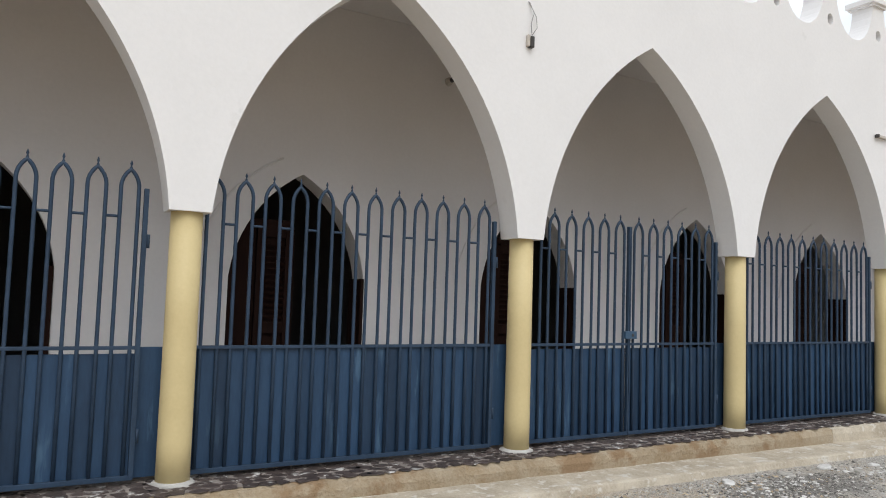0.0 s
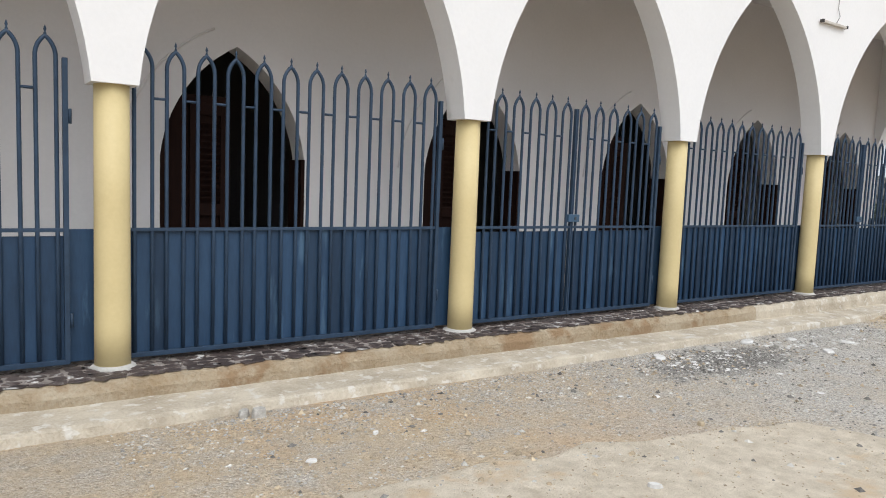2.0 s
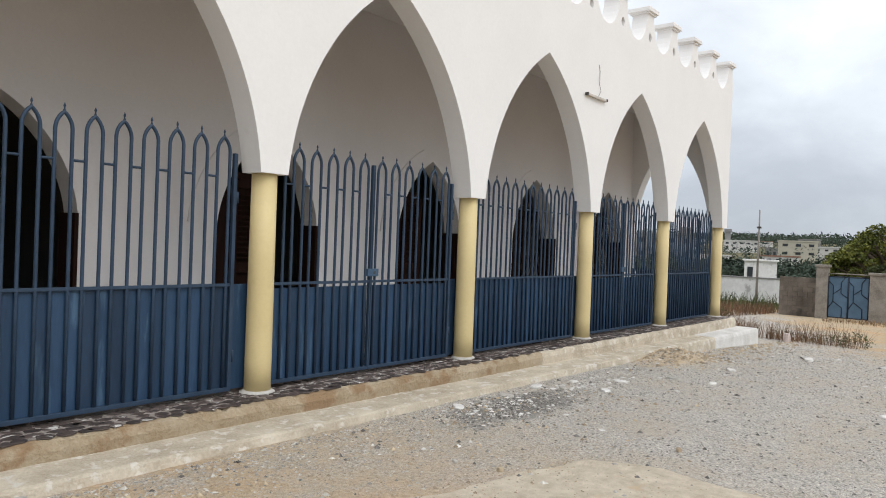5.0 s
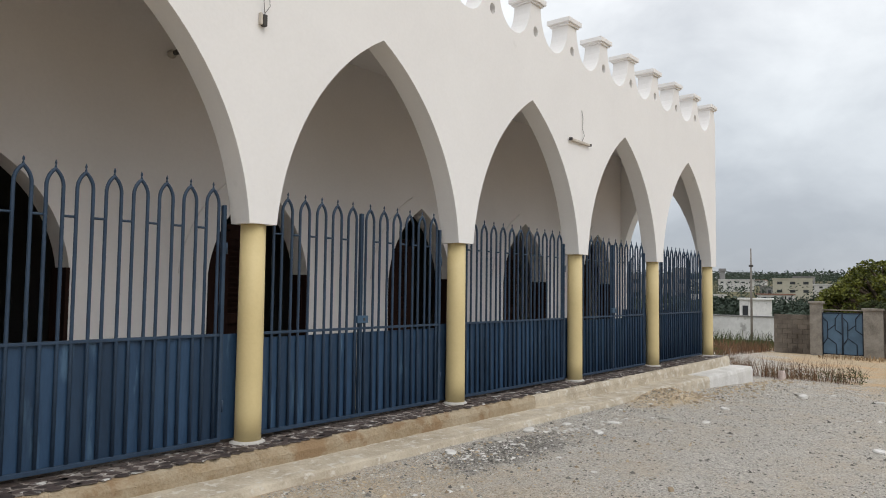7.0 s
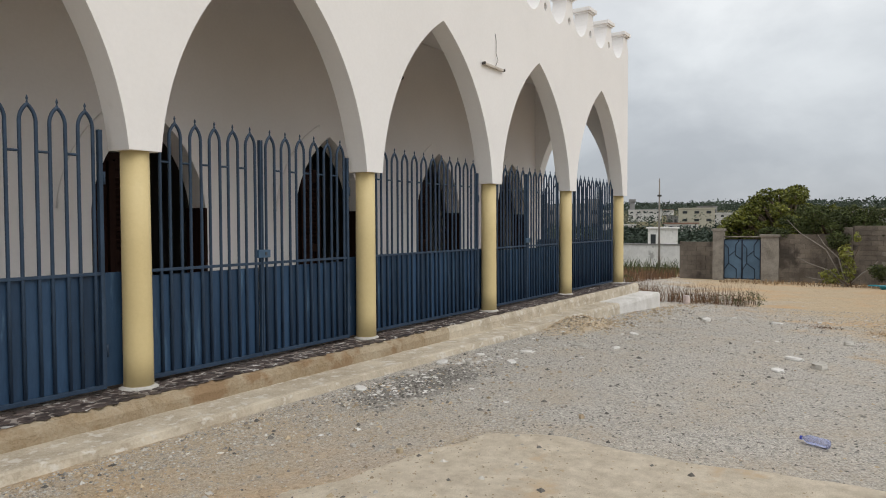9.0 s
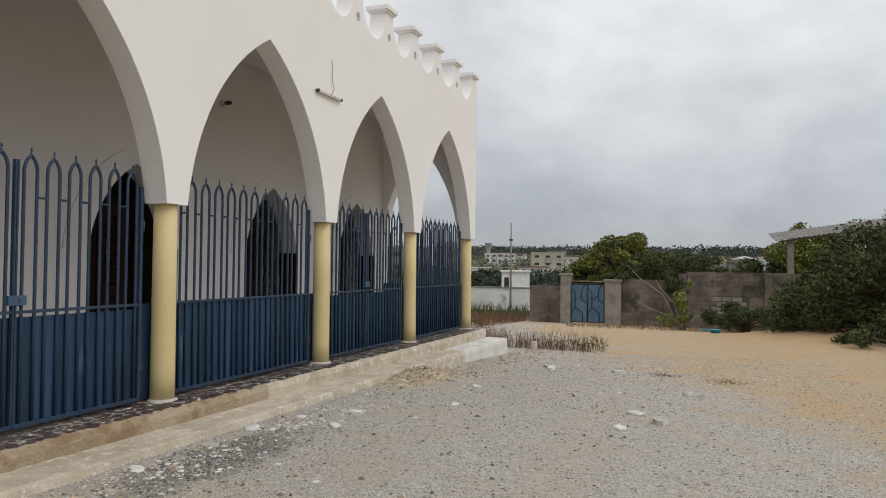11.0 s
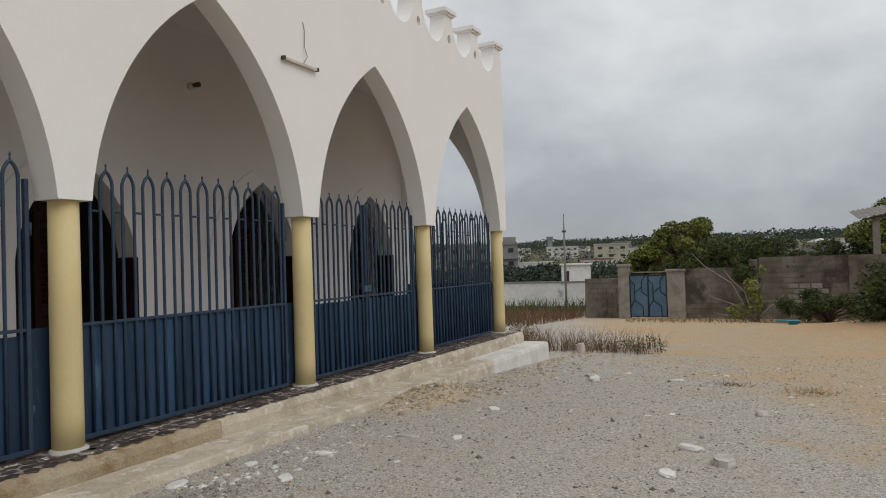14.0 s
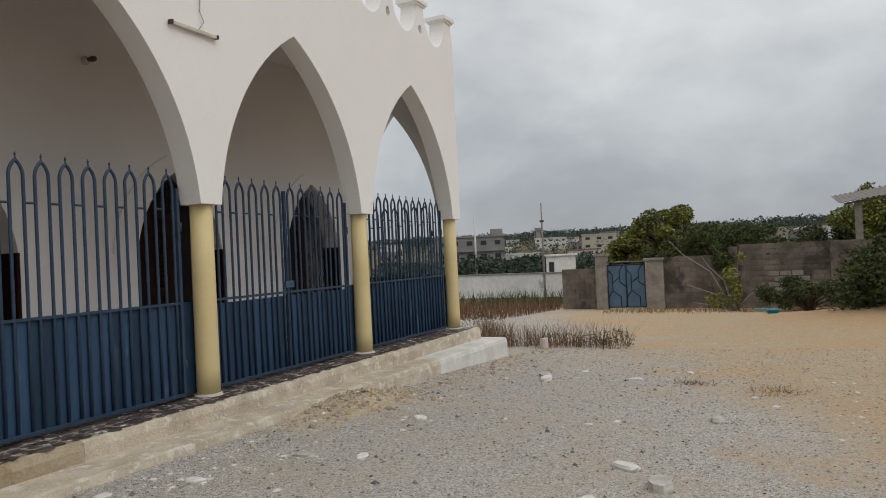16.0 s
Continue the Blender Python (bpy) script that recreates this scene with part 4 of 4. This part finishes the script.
for k, (x, y, w, pale) in enumerate(((9.48, 2.93, 0.16, 1), (10.93, 3.15, 0.22, 1), (9.32, 3.39, 0.24, 0), (8.48, 3.76, 0.17, 1), (7.98, 4.13, 0.15, 1), (7.76, 3.59, 0.2, 1), (7.5, 4.0, 0.14, 0),
                                     (14.02, 1.59, 0.19, 1), (14.77, 2.43, 0.12, 1), (14.83, 0.99, 0.15, 1), (5.75, 4.2, 0.2, 1), (6.6, 4.2, 0.2, 0), (3.21, 2.19, 0.09, 1), (1.75, 3.44, 0.07, 1), (2.29, 3.66, 0.06, 1), (4.35, 3.13, 0.07, 0))):
    on_slab = 0.03 if k == 12 else 0.0
    lump("plaster_flake" if pale else "concrete_flake", x, y, w, w * 0.6, 0.012 + 0.06 * w + on_slab, CHIP_WHITE if pale else STONE_GREY, "flat white plaster flake on gravel" if pale else "flat grey concrete flake on gravel", "rubble", 41 * k, 30 + k)
bottle = empty("plastic_bottle", pose(6.1, 0.30, ground_height(6.1, 0.30) + 0.036, 0, 90, 65), "clear plastic water bottle lying on gravel", "bottle")
part("body", smooth(lathe([(0.028, -0.09), (0.033, -0.08), (0.033, -0.03), (0.030, -0.02), (0.033, -0.01), (0.033, 0.05), (0.026, 0.075), (0.013, 0.095), (0.013, 0.105)], 20)), BOTTLE, bottle)
part("cap", lathe([(0.015, 0.105), (0.015, 0.12)], 14), material("blue_cap", (0.04, 0.06, 0.4), None, 0.4, 5, 40, 0), bottle)
lump("plastic_bag", 18.2, 4.15, 0.22, 0.17, 0.2, BAG, "crumpled pale plastic bag in dry scrub", "bag", 0, 12)

# ---- plants ----
def leaf_cloud(name, centres, count, size, material_, parent, seed, flat=0.75, shell=0.55):
    """Many small leaves in clumps round centres of (x, y, z, rx, ry, rz), thinner inside, with gaps."""
    r = np.random.RandomState(seed)
    c = np.array(centres)
    w = (c[:, 3] * c[:, 4] * c[:, 5]) ** 0.667
    pick = r.choice(len(c), count, p=w / w.sum())
    d = r.normal(size=(count, 3))
    d /= np.linalg.norm(d, axis=1, keepdims=True)
    rad = shell + (1.08 - shell) * r.rand(count, 1)
    p = c[pick, :3] + d * rad * c[pick, 3:6]
    keep = np.array([noise.noise(Vector(q) * (0.9 / max(0.2, size * 3))) > -0.22 for q in p])
    p = p[keep]
    n = len(p)
    a = r.normal(size=(n, 3))
    a[:, 2] *= flat
    a /= np.linalg.norm(a, axis=1, keepdims=True)
    b = np.cross(a, r.normal(size=(n, 3)))
    b /= np.linalg.norm(b, axis=1, keepdims=True)
    s = size * (0.6 + 0.9 * r.rand(n, 1))
    v = np.stack((p - a * s, p + b * s * 0.45, p + a * s, p - b * s * 0.45), 1).reshape(-1, 3)
    f = np.arange(4 * n).reshape(-1, 4)
    return from_arrays(name, v.tolist(), f.tolist(), material_, parent)


def limbs(bm, base, targets, r0, rnd_):
    for tx, ty, tz in targets:
        m1 = (base[0] + 0.25 * (tx - base[0]) + rnd_.uniform(-0.15, 0.15), base[1] + 0.25 * (ty - base[1]), base[2] + 0.55 * (tz - base[2]))
        m2 = (base[0] + 0.65 * (tx - base[0]), base[1] + 0.65 * (ty - base[1]) + rnd_.uniform(-0.15, 0.15), base[2] + 0.85 * (tz - base[2]))
        add_tube(bm, [base, m1, m2, (tx, ty, tz)], [r0, r0 * 0.7, r0 * 0.4, r0 * 0.12], 7)
    return bm


def tree(name, x, y, lobes, count, size, material_, label, seed, r0=0.14, category="tree", shell=0.55):
    z = ground_height(x, y)
    top = empty(name, pose(x, y, z), label, category)
    rnd_ = random.Random(seed)
    part("trunk", limbs(bmesh.new(), (0, 0, -0.1), [l[:3] for l in lobes], r0, rnd_), BARK, top)
    leaf_cloud("crown", lobes, count, size, material_, top, seed, shell=shell)
    return top


def random_lobes(rx, ry, z0, z1, n, size, seed):
    r = random.Random(seed)
    out = []
    for _ in range(n):
        a, q = r.random() * 6.283, math.sqrt(r.random())
        s = size * r.uniform(0.7, 1.25)
        h = z0 + (z1 - z0) * math.sqrt(max(0.05, 1 - 0.95 * q * q)) * r.uniform(0.55, 1.0)
        out.append((rx * q * math.cos(a), ry * q * math.sin(a), h - s * 0.6, s, s, s * 0.7))
    return out


tree("tree", 41.0, 4.7, random_lobes(2.8, 3.2, 1.0, 4.75, 120, 0.48, 1), 60000, 0.075, LEAF, "dense round-topped green tree behind the block wall", 1, 0.2)
tree("tree", 35.0, 2.0, random_lobes(1.8, 3.0, 1.7, 3.55, 60, 0.38, 2), 42000, 0.045, LEAF_DARK, "spreading thorn tree hanging over the block wall", 2, 0.15)
tree("tree", 40.0, -2.0, random_lobes(2.0, 2.6, 1.2, 3.3, 28, 0.55, 3), 20000, 0.07, LEAF_DARK, "spreading thorn tree above the block wall", 3, 0.15)
tree("tree", 55.0, -6.0, random_lobes(3.0, 3.2, 2.0, 6.6, 30, 0.9, 4), 24000, 0.11, LEAF, "dark rounded tree behind the tin roof", 4, 0.2)
tree("thorn_bush", 25.0, -5.4, random_lobes(3.3, 3.5, 0.5, 3.9, 80, 0.55, 5) + random_lobes(3.6, 3.8, 0.3, 1.6, 50, 0.5, 55), 95000, 0.05, LEAF_DARK, "large dusty thorn bush sprawling over the yard's edge", 5, 0.12, "bush", 0.35)
tree("thorn_bush", 26.5, -3.4, random_lobes(1.8, 2.0, 0.2, 2.2, 20, 0.5, 6), 12000, 0.055, LEAF_DARK, "low dusty thorn bush at the wall's foot", 6, 0.07, "bush", 0.35)
tree("thorn_bush", 30.8, -0.9, random_lobes(1.0, 1.7, 0.1, 1.3, 22, 0.35, 7), 12000, 0.045, LEAF_DARK, "scrubby bush growing at the block wall", 7, 0.05, "bush", 0.35)
tree("thorn_bush", 21.6, -4.2, random_lobes(1.0, 1.4, 0.0, 0.9, 14, 0.3, 8), 7000, 0.045, LEAF_DARK, "low thorn bush on sandy ground", 8, 0.04, "bush", 0.35)
tree("sapling", 31.6, 1.3, [(0, 0.1, 0.7, 0.25, 0.25, 0.5), (0.1, 0.2, 1.3, 0.25, 0.25, 0.4), (0, 0.7, 0.4, 0.3, 0.4, 0.3), (0.1, -0.2, 1.9, 0.15, 0.15, 0.2)], 1300, 0.06, LEAF_PALE, "yellow-green sapling with bare stems by the wall", 9, 0.03, "sapling")
bm = bmesh.new()
for tip in ((0, 2.3, 2.6), (0.1, 1.9, 1.1), (0, 1.6, 0.35), (0.1, -0.8, 1.0), (0, 1.2, 2.0)):
    add_tube(bm, [(0, 0.2, 0), (0, tip[1] * 0.4, tip[2] * 0.55), (tip[0], tip[1] * 0.8, tip[2] * 0.8), tip], [0.03, 0.024, 0.016, 0.006], 6)
dead = part("dead_branches", bm, POLE_GREY)
dead.matrix_basis = pose(31.6, 1.25, ground_height(31.6, 1.25))
tagged(dead, "bare bent branches leaning at the block wall", "branches")


def blades(name, count, place, height, width, material_, label, seed, lean=0.3):
    r = np.random.RandomState(seed)
    verts, faces = [], []
    for _ in range(count):
        px, py = place(r)
        z = ground_height(px, py) - 0.02
        h = height * (0.35 + 0.9 * r.rand())
        a = r.rand() * 6.283
        dx, dy = math.cos(a), math.sin(a)
        lx, ly = r.normal(0, lean * h), r.normal(0, lean * h)
        k = len(verts)
        w = width
        verts += [(px - w * dx, py - w * dy, z), (px + w * dx, py + w * dy, z), (px + 0.4 * lx + 0.7 * w * dx, py + 0.4 * ly + 0.7 * w * dy, z + 0.6 * h), (px + 0.4 * lx - 0.7 * w * dx, py + 0.4 * ly - 0.7 * w * dy, z + 0.6 * h), (px + lx, py + ly, z + h)]
        faces += [(k, k + 1, k + 2, k + 3), (k + 3, k + 2, k + 4)]
    return tagged(from_arrays(name, verts, faces, material_), label, "grass", kind="stuff")


tufts = [(18.2 + 0.9 * random.Random(k).random() + 0.25 * max(0, k - 14), 2.7 + 0.17 * k + 0.2 * random.Random(k + 50).random()) for k in range(24)]


def in_tuft(r):
    x, y = tufts[r.randint(len(tufts))]
    return r.normal(x, 0.16), r.normal(y, 0.13)


blades("dry_scrub", 1150, in_tuft, 0.5, 0.0045, SCRUB_STALK, "thin red-brown scrub stalks beyond the step", 21, 0.36)
blades("dry_tuft", 260, lambda r: (r.normal(13.45, 0.22), r.normal(-0.12, 0.2)), 0.06, 0.006, DRY, "flattened dry grass tuft on gravel", 27, 1.6)
blades("dry_tuft", 160, lambda r: (r.normal(13.8, 0.1), r.normal(0.88, 0.14)), 0.06, 0.006, SCRUB_STALK, "flattened dark grass tuft on gravel", 28, 1.6)
blades("dry_grass", 6500, lambda r: (r.uniform(27, 36), r.uniform(8.4, 18)), 0.45, 0.010, SCRUB_STALK, "tall dry grass beyond the building", 22)
blades("green_weeds", 1000, lambda r: (r.uniform(34, 41), r.uniform(8.5, 18)), 0.7, 0.02, LEAF_DARK, "green weeds before the white compound wall", 23)
blades("wall_weeds", 1500, lambda r: (r.normal(31.8, 0.7), r.uniform(-4, 6)), 0.17, 0.012, DRY, "dry weeds along the block wall", 24)
blades("twigs", 90, lambda r: (r.normal(15.5, 2.0), r.normal(-0.3, 1.2)), 0.07, 0.006, DRY, "scattered dry twigs on sandy ground", 25, 2.5)
leaf_cloud("scrub_leaves", [(18.5, 2.8, -0.22, 0.35, 0.4, 0.22), (18.7, 3.3, -0.28, 0.4, 0.4, 0.16), (19.2, 4.3, -0.3, 0.5, 0.6, 0.12), (20.5, 6.5, -0.2, 0.6, 0.6, 0.4)], 2300, 0.022, LEAF_DARK, None, 26)
tagged(bpy.data.objects["scrub_leaves"], "dusty green leaves among dry scrub", "scrub", kind="stuff")

# ---- the block wall and its gate ----
WX = 33.5


def block_wall(name, y0, y1, z_top, label, courses, x=WX, turn=0.0):
    z0 = ground_height(x, (y0 + y1) / 2)
    ob = empty(name, pose(x, y0, z0, 0, 0, turn), label, "wall", kind="structure")
    part("core", box(0.03, 0.17, 0, y1 - y0, -0.5, z_top - z0 - 0.01), MORTAR, ob)
    h = (z_top - z0) / courses
    full = half = None
    for c in range(courses):
        y = -0.2 * (c % 2)
        while y < y1 - y0 - 0.05:
            a, b = max(0.0, y) + 0.005, min(y1 - y0, y + 0.4) - 0.005
            if b - a > 0.05:
                if b - a > 0.38:
                    if full is None:
                        piece = part("block", box(0.0, 0.2, 0.005, 0.395, 0.004, h - 0.004, 0.005), BLOCK, ob)
                        full = piece.data
                    else:
                        piece = new("block", full)
                        piece.parent = ob
                    piece.location = (random.Random(c * 991 + int(y * 10)).uniform(-0.006, 0.006), a - 0.005, c * h)
                else:
                    part("block", box(0.0, 0.2, a, b, c * h + 0.004, c * h + h - 0.004), BLOCK, ob)
            y += 0.4
    return ob


def pillar(y0, y1, z1, label, x=WX, cap=True, surface=BLOCK_PALE):
    z0 = ground_height(x, y0) - 0.3
    ob = empty("gate_pillar", pose(x, (y0 + y1) / 2, z0), label, "pillar", "wall pillars")
    hw = (y1 - y0) / 2
    part("shaft", box(-0.12, 0.3, -hw, hw, 0, z1 - z0 - 0.1, 0.015), surface, ob)
    if cap:
        part("cap", box(-0.17, 0.35, -hw - 0.05, hw + 0.05, z1 - z0 - 0.102, z1 - z0, 0.015), BLOCK_PALE, ob)


block_wall("wall_yard_1", 1.66, 4.05, 1.12, "rough grey concrete block wall", 10)
block_wall("wall_yard_2", -6.5, 1.36, 1.47, "tall stained grey block wall", 12)
block_wall("wall_yard_3", 6.75, 8.3, 0.75, "low rough block wall beside the gate", 8, WX + 0.5)
pillar(6.28, 6.72, 1.35, "rendered grey concrete gate pillar")
pillar(4.05, 4.75, 1.1, "broad rendered grey gate pillar")
pillar(1.36, 1.66, 1.5, "slim concrete pillar in the block wall", cap=False, surface=BLOCK)
pillar(-2.0, -1.7, 1.56, "slim concrete pillar in the block wall", cap=False, surface=BLOCK)
patch = empty("block_infill", pose(WX - 0.03, -0.85, -0.55), "patch of pale bare blocks filling an opening", "wall")
for c in range(5):
    for k in range(3):
        y = k * 0.4 - 0.2 * (c % 2)
        part("block", box(0.0, 0.12, y + 0.02, y + 0.38, c * 0.2 + 0.02, c * 0.2 + 0.19, 0.008), BLOCK_PALE, patch)

yard_gate = empty("yard_gate", pose(WX + 0.05, 4.78, ground_height(WX, 5.5)), "faded blue double steel gate with dark hexagon bars", "gate")
GW, GH = 1.49, 1.78
for s in range(2):
    y0 = s * GW / 2 + 0.01
    y1 = y0 + GW / 2 - 0.02
    leaf = part("leaf", box(0.0, 0.02, y0, y1, 0.06, GH, 0.003), GATE_BLUE, yard_gate)
    for pts in (((y0, 0.06), (y0, GH)), ((y1, 0.06), (y1, GH)), ((y0, GH), (y1, GH)), ((y0, 0.08), (y1, 0.08))):
        part("frame_bar", tube([(-0.015, a, b) for a, b in pts], 0.022, 6), GATE_DARK_AND_SHADE, leaf)
    ym, q = (y0 + y1) / 2, (y1 - y0)
    for pts in (((y0 + 0.15 * q, 1.76), (ym - 0.15 * q, 1.55), (ym - 0.15 * q, 1.3), (ym + 0.25 * q, 1.05), (ym + 0.25 * q, 0.75), (ym - 0.2 * q, 0.5), (ym - 0.2 * q, 0.1)),
                ((y1, 1.6), (ym + 0.25 * q, 1.4), (ym + 0.25 * q, 1.05)), ((y0, 0.9), (ym - 0.15 * q, 1.1), (ym - 0.15 * q, 1.3)), ((y1, 0.45), (ym + 0.25 * q, 0.75))):
        part("hexagon_bar", tube([(-0.015, a, b) for a, b in pts], 0.018, 6), GATE_DARK_AND_SHADE, leaf)
part("lintel_bar", tube([(0.0, -0.05, GH + 0.12), (0.0, GW + 0.05, GH + 0.12)], 0.025, 8), BLOCK_PALE, yard_gate)

# shed with a corrugated roof past the wall
shed = empty("open_shed", pose(38.4, -2.8, ground_height(38.4, -2.8)), "open shed with a weathered corrugated roof on posts", "shed")
bm = bmesh.new()
rows = []
for k in range(121):
    y = 0.5 - k * 0.1
    z = 3.95 + 0.03 * math.cos(k * math.pi) + 0.014 * k
    rows.append([bm.verts.new((-1.2, y, z)), bm.verts.new((4.0, y, z + 0.55)), bm.verts.new((4.0, y, z + 0.57)), bm.verts.new((-1.2, y, z + 0.02))])
for a, b in zip(rows, rows[1:]):
    for j in range(4):
        bm.faces.new((a[j], a[(j + 1) % 4], b[(j + 1) % 4], b[j]))
part("roof", bm, ZINC, shed)
for y in (-0.2, -5.5, -11.0):
    part("post", box(-0.85, -0.6, y - 0.13, y + 0.13, 0, 3.98 - 0.14 * y, 0.01), BLOCK_PALE, shed)
part("beam", tube([(-0.75, 0.3, 3.93), (-0.75, -11.2, 5.52)], 0.04, 6), POLE_GREY, shed)

basin = empty("plastic_basin", pose(28.6, 0.15, ground_height(28.6, 0.15)), "turquoise plastic scrap lying on sand", "basin")
part("bowl", lathe([(0.14, 0.0), (0.2, 0.12), (0.21, 0.13)], 16), PLASTIC_BLUE, basin)
part("handle", box(-0.05, 0.05, 0.19, 0.5, 0.1, 0.14, 0.01), PLASTIC_BLUE, basin)

# ---- distance ----
pole = empty("utility_pole", pose(38.5, 10.5, ground_height(38.5, 10.5)), "thin weathered utility pole beyond the yard", "pole")
part("shaft", lathe([(0.06, -0.2), (0.052, 3.0), (0.028, 5.0)], 10), POLE_GREY, pole)
part("insulator", box(-0.05, 0.05, -0.1, 0.1, 4.05, 4.15, 0.01), DARK_METAL, pole)
pole2 = empty("utility_pole", pose(95, 38, ground_height(95, 38)), "distant pale utility pole", "pole")
part("shaft", lathe([(0.16, -0.2), (0.12, 8.5)], 8), FAR_WHITE, pole2)

compound = empty("compound_wall", pose(46.5, 10.5, ground_height(46.5, 10.5)), "long white plastered compound wall with a coping", "wall", kind="structure")
part("wall_face", box(0, 0.2, 0, 24, -0.6, 1.45, 0.01), WHITEWASH, compound)
part("coping", box(-0.06, 0.26, -0.05, 24, 1.45, 1.52, 0.01), FAR_GREY, compound)
part("return_wall", box(0.2, 12, 0, 0.2, -0.6, 1.4), WHITEWASH, compound)


def house(x, y, w, d, base, top, material_, rows, cols, turn, label, roof=None, parapet=0.35):
    """A flat-roofed block whose front faces the yard, with its windows in rows."""
    ob = empty("house", pose(x, y, base, 0, 0, turn), label, "house", "town houses")
    h = top - base
    part("wall", box(0, d, -w / 2, w / 2, -1.5, h), material_, ob)
    part("roof", box(-0.2, d + 0.2, -w / 2 - 0.2, w / 2 + 0.2, h, h + parapet), roof or material_, ob)
    data = None
    for r in range(rows):
        for c in range(cols):
            wy = -w / 2 + w * (c + 0.5) / cols
            wz = h * (r + 0.58) / rows
            if data is None:
                win = part("window", box(-0.06, 0.1, -0.2 * w / cols, 0.2 * w / cols, -0.17 * h / rows, 0.15 * h / rows), GLASS_DARK, ob)
                data = win.data
            else:
                win = new("window", data)
                win.parent = ob
            win.location = (0, wy, wz)
            if d > 4 and c == 0:
                w2 = new("window", data)
                w2.parent = ob
                w2.matrix_basis = pose(d * 0.5, -w / 2, wz, 0, 0, 90)
    return ob


white_box = house(81, 22.0, 3.2, 5, -1.9, 0.95, WHITEWASH, 0, 0, 15, "small white flat-roofed house beyond the compound wall", None, 0.15)
part("door", box(-0.05, 0.1, 0.75, 1.3, 0.3, 2.2, 0.01), GLASS_DARK, white_box)
unf = house(145, 60.5, 15, 12, -3.4, 5.1, FAR_GREY, 3, 5, 22, "unfinished grey concrete building of three storeys")
part("stair_tower", box(2, 6, -7.2, -4.5, 8.5, 10.2), FAR_GREY, unf)
for z in (2.8, 5.6):
    part("slab_edge", box(-0.5, 12.3, -7.8, 7.8, z - 0.15, z + 0.15), FAR_GREY, unf)
house(219, 50, 10, 12, 1.0, 5.6, FAR_CREAM, 2, 3, 15, "pale two-storey town house on the slope")
house(236, 45, 9, 10, 1.0, 4.3, FAR_WHITE, 2, 4, 12, "low white town house with small windows")
tower = house(291, 87, 13, 12, 2.5, 6.6, FAR_WHITE, 2, 5, 18, "long white institutional building on the hill")
part("water_tower", box(3, 5, 4.0, 6.0, 4.1, 7.6), FAR_GREY, tower)
part("tank", box(2.6, 5.4, 3.6, 6.4, 7.6, 8.8, 0.1), FAR_GREY, tower)
rnd = random.Random(33)
for k in range(32):
    dist = rnd.uniform(190, 460)
    ang = rnd.uniform(2, 34) if k < 24 else rnd.uniform(-16, 2)
    hx, hy = 4 + dist * math.cos(radians(ang)), dist * math.sin(radians(ang))
    gz = ground_height(hx, hy)
    kind = rnd.random()
    house(hx, hy, rnd.uniform(6, 11), rnd.uniform(6, 10), gz - 1, gz + rnd.choice((2.6, 2.8, 3.0, 4.8)), rnd.choice((FAR_WHITE, FAR_WHITE, FAR_CREAM, FAR_GREY)), 1 if kind < 0.7 else 2, rnd.randint(2, 4), ang + rnd.uniform(-25, 25),
          "small flat-roofed town house among trees", RUST_ROOF if kind > 0.75 else None)
rtank = empty("round_tank", pose(290, -8, ground_height(290, -8)), "white round water tank on the far hill", "tank")
part("shell", lathe([(3.8, 0), (3.8, 2.6), (4.4, 2.7), (4.4, 3.3), (0.3, 4.2)], 24), FAR_WHITE, rtank)
# far woods: clumps of leaves over the slope
r = np.random.RandomState(8)
lobes = []
for k in range(900):
    dist = 110 + 510 * r.rand() ** 0.8
    ang = radians(r.uniform(-30, 42))
    hx, hy = 4 + dist * math.cos(ang), dist * math.sin(ang)
    if hy > 60 and dist < 120:
        continue
    s = r.uniform(1.2, 2.6) * (1 + dist / 500)
    lobes.append((hx, hy, ground_height(hx, hy) + s * 0.5, s * 1.5, s * 1.5, s * 0.9))
near_lobes = []
for k in range(150):
    dist, ang = r.uniform(88, 180), radians(r.uniform(7, 30))
    hx, hy = 4 + dist * math.cos(ang), dist * math.sin(ang)
    q = r.uniform(1.0, 2.1)
    near_lobes.append((hx, hy, ground_height(hx, hy) + q * 0.7, q * 1.6, q * 1.6, q))
tagged(leaf_cloud("near_woods", near_lobes, 60000, 0.3, LEAF_FAR, None, 42, shell=0.5), "dark scrubby trees between the town houses", "woods", kind="stuff")
woods = leaf_cloud("far_woods", lobes, 110000, 0.4, LEAF_FAR, None, 40, shell=0.7)
tagged(woods, "dark green woods over the distant slope", "woods", kind="stuff")
ridge = []
for k in range(500):
    ang = radians(r.uniform(-35, 45))
    dist = r.uniform(600, 760)
    s = r.uniform(5, 9)
    hx, hy = 4 + dist * math.cos(ang), dist * math.sin(ang)
    ridge.append((hx, hy, ground_height(hx, hy) + s * 0.3, s * 2.2, s * 2.2, s * 0.7))
tagged(leaf_cloud("ridge_woods", ridge, 50000, 1.2, LEAF_FAR, None, 41, shell=0.7), "hazy wooded ridge on the horizon", "woods", kind="stuff")
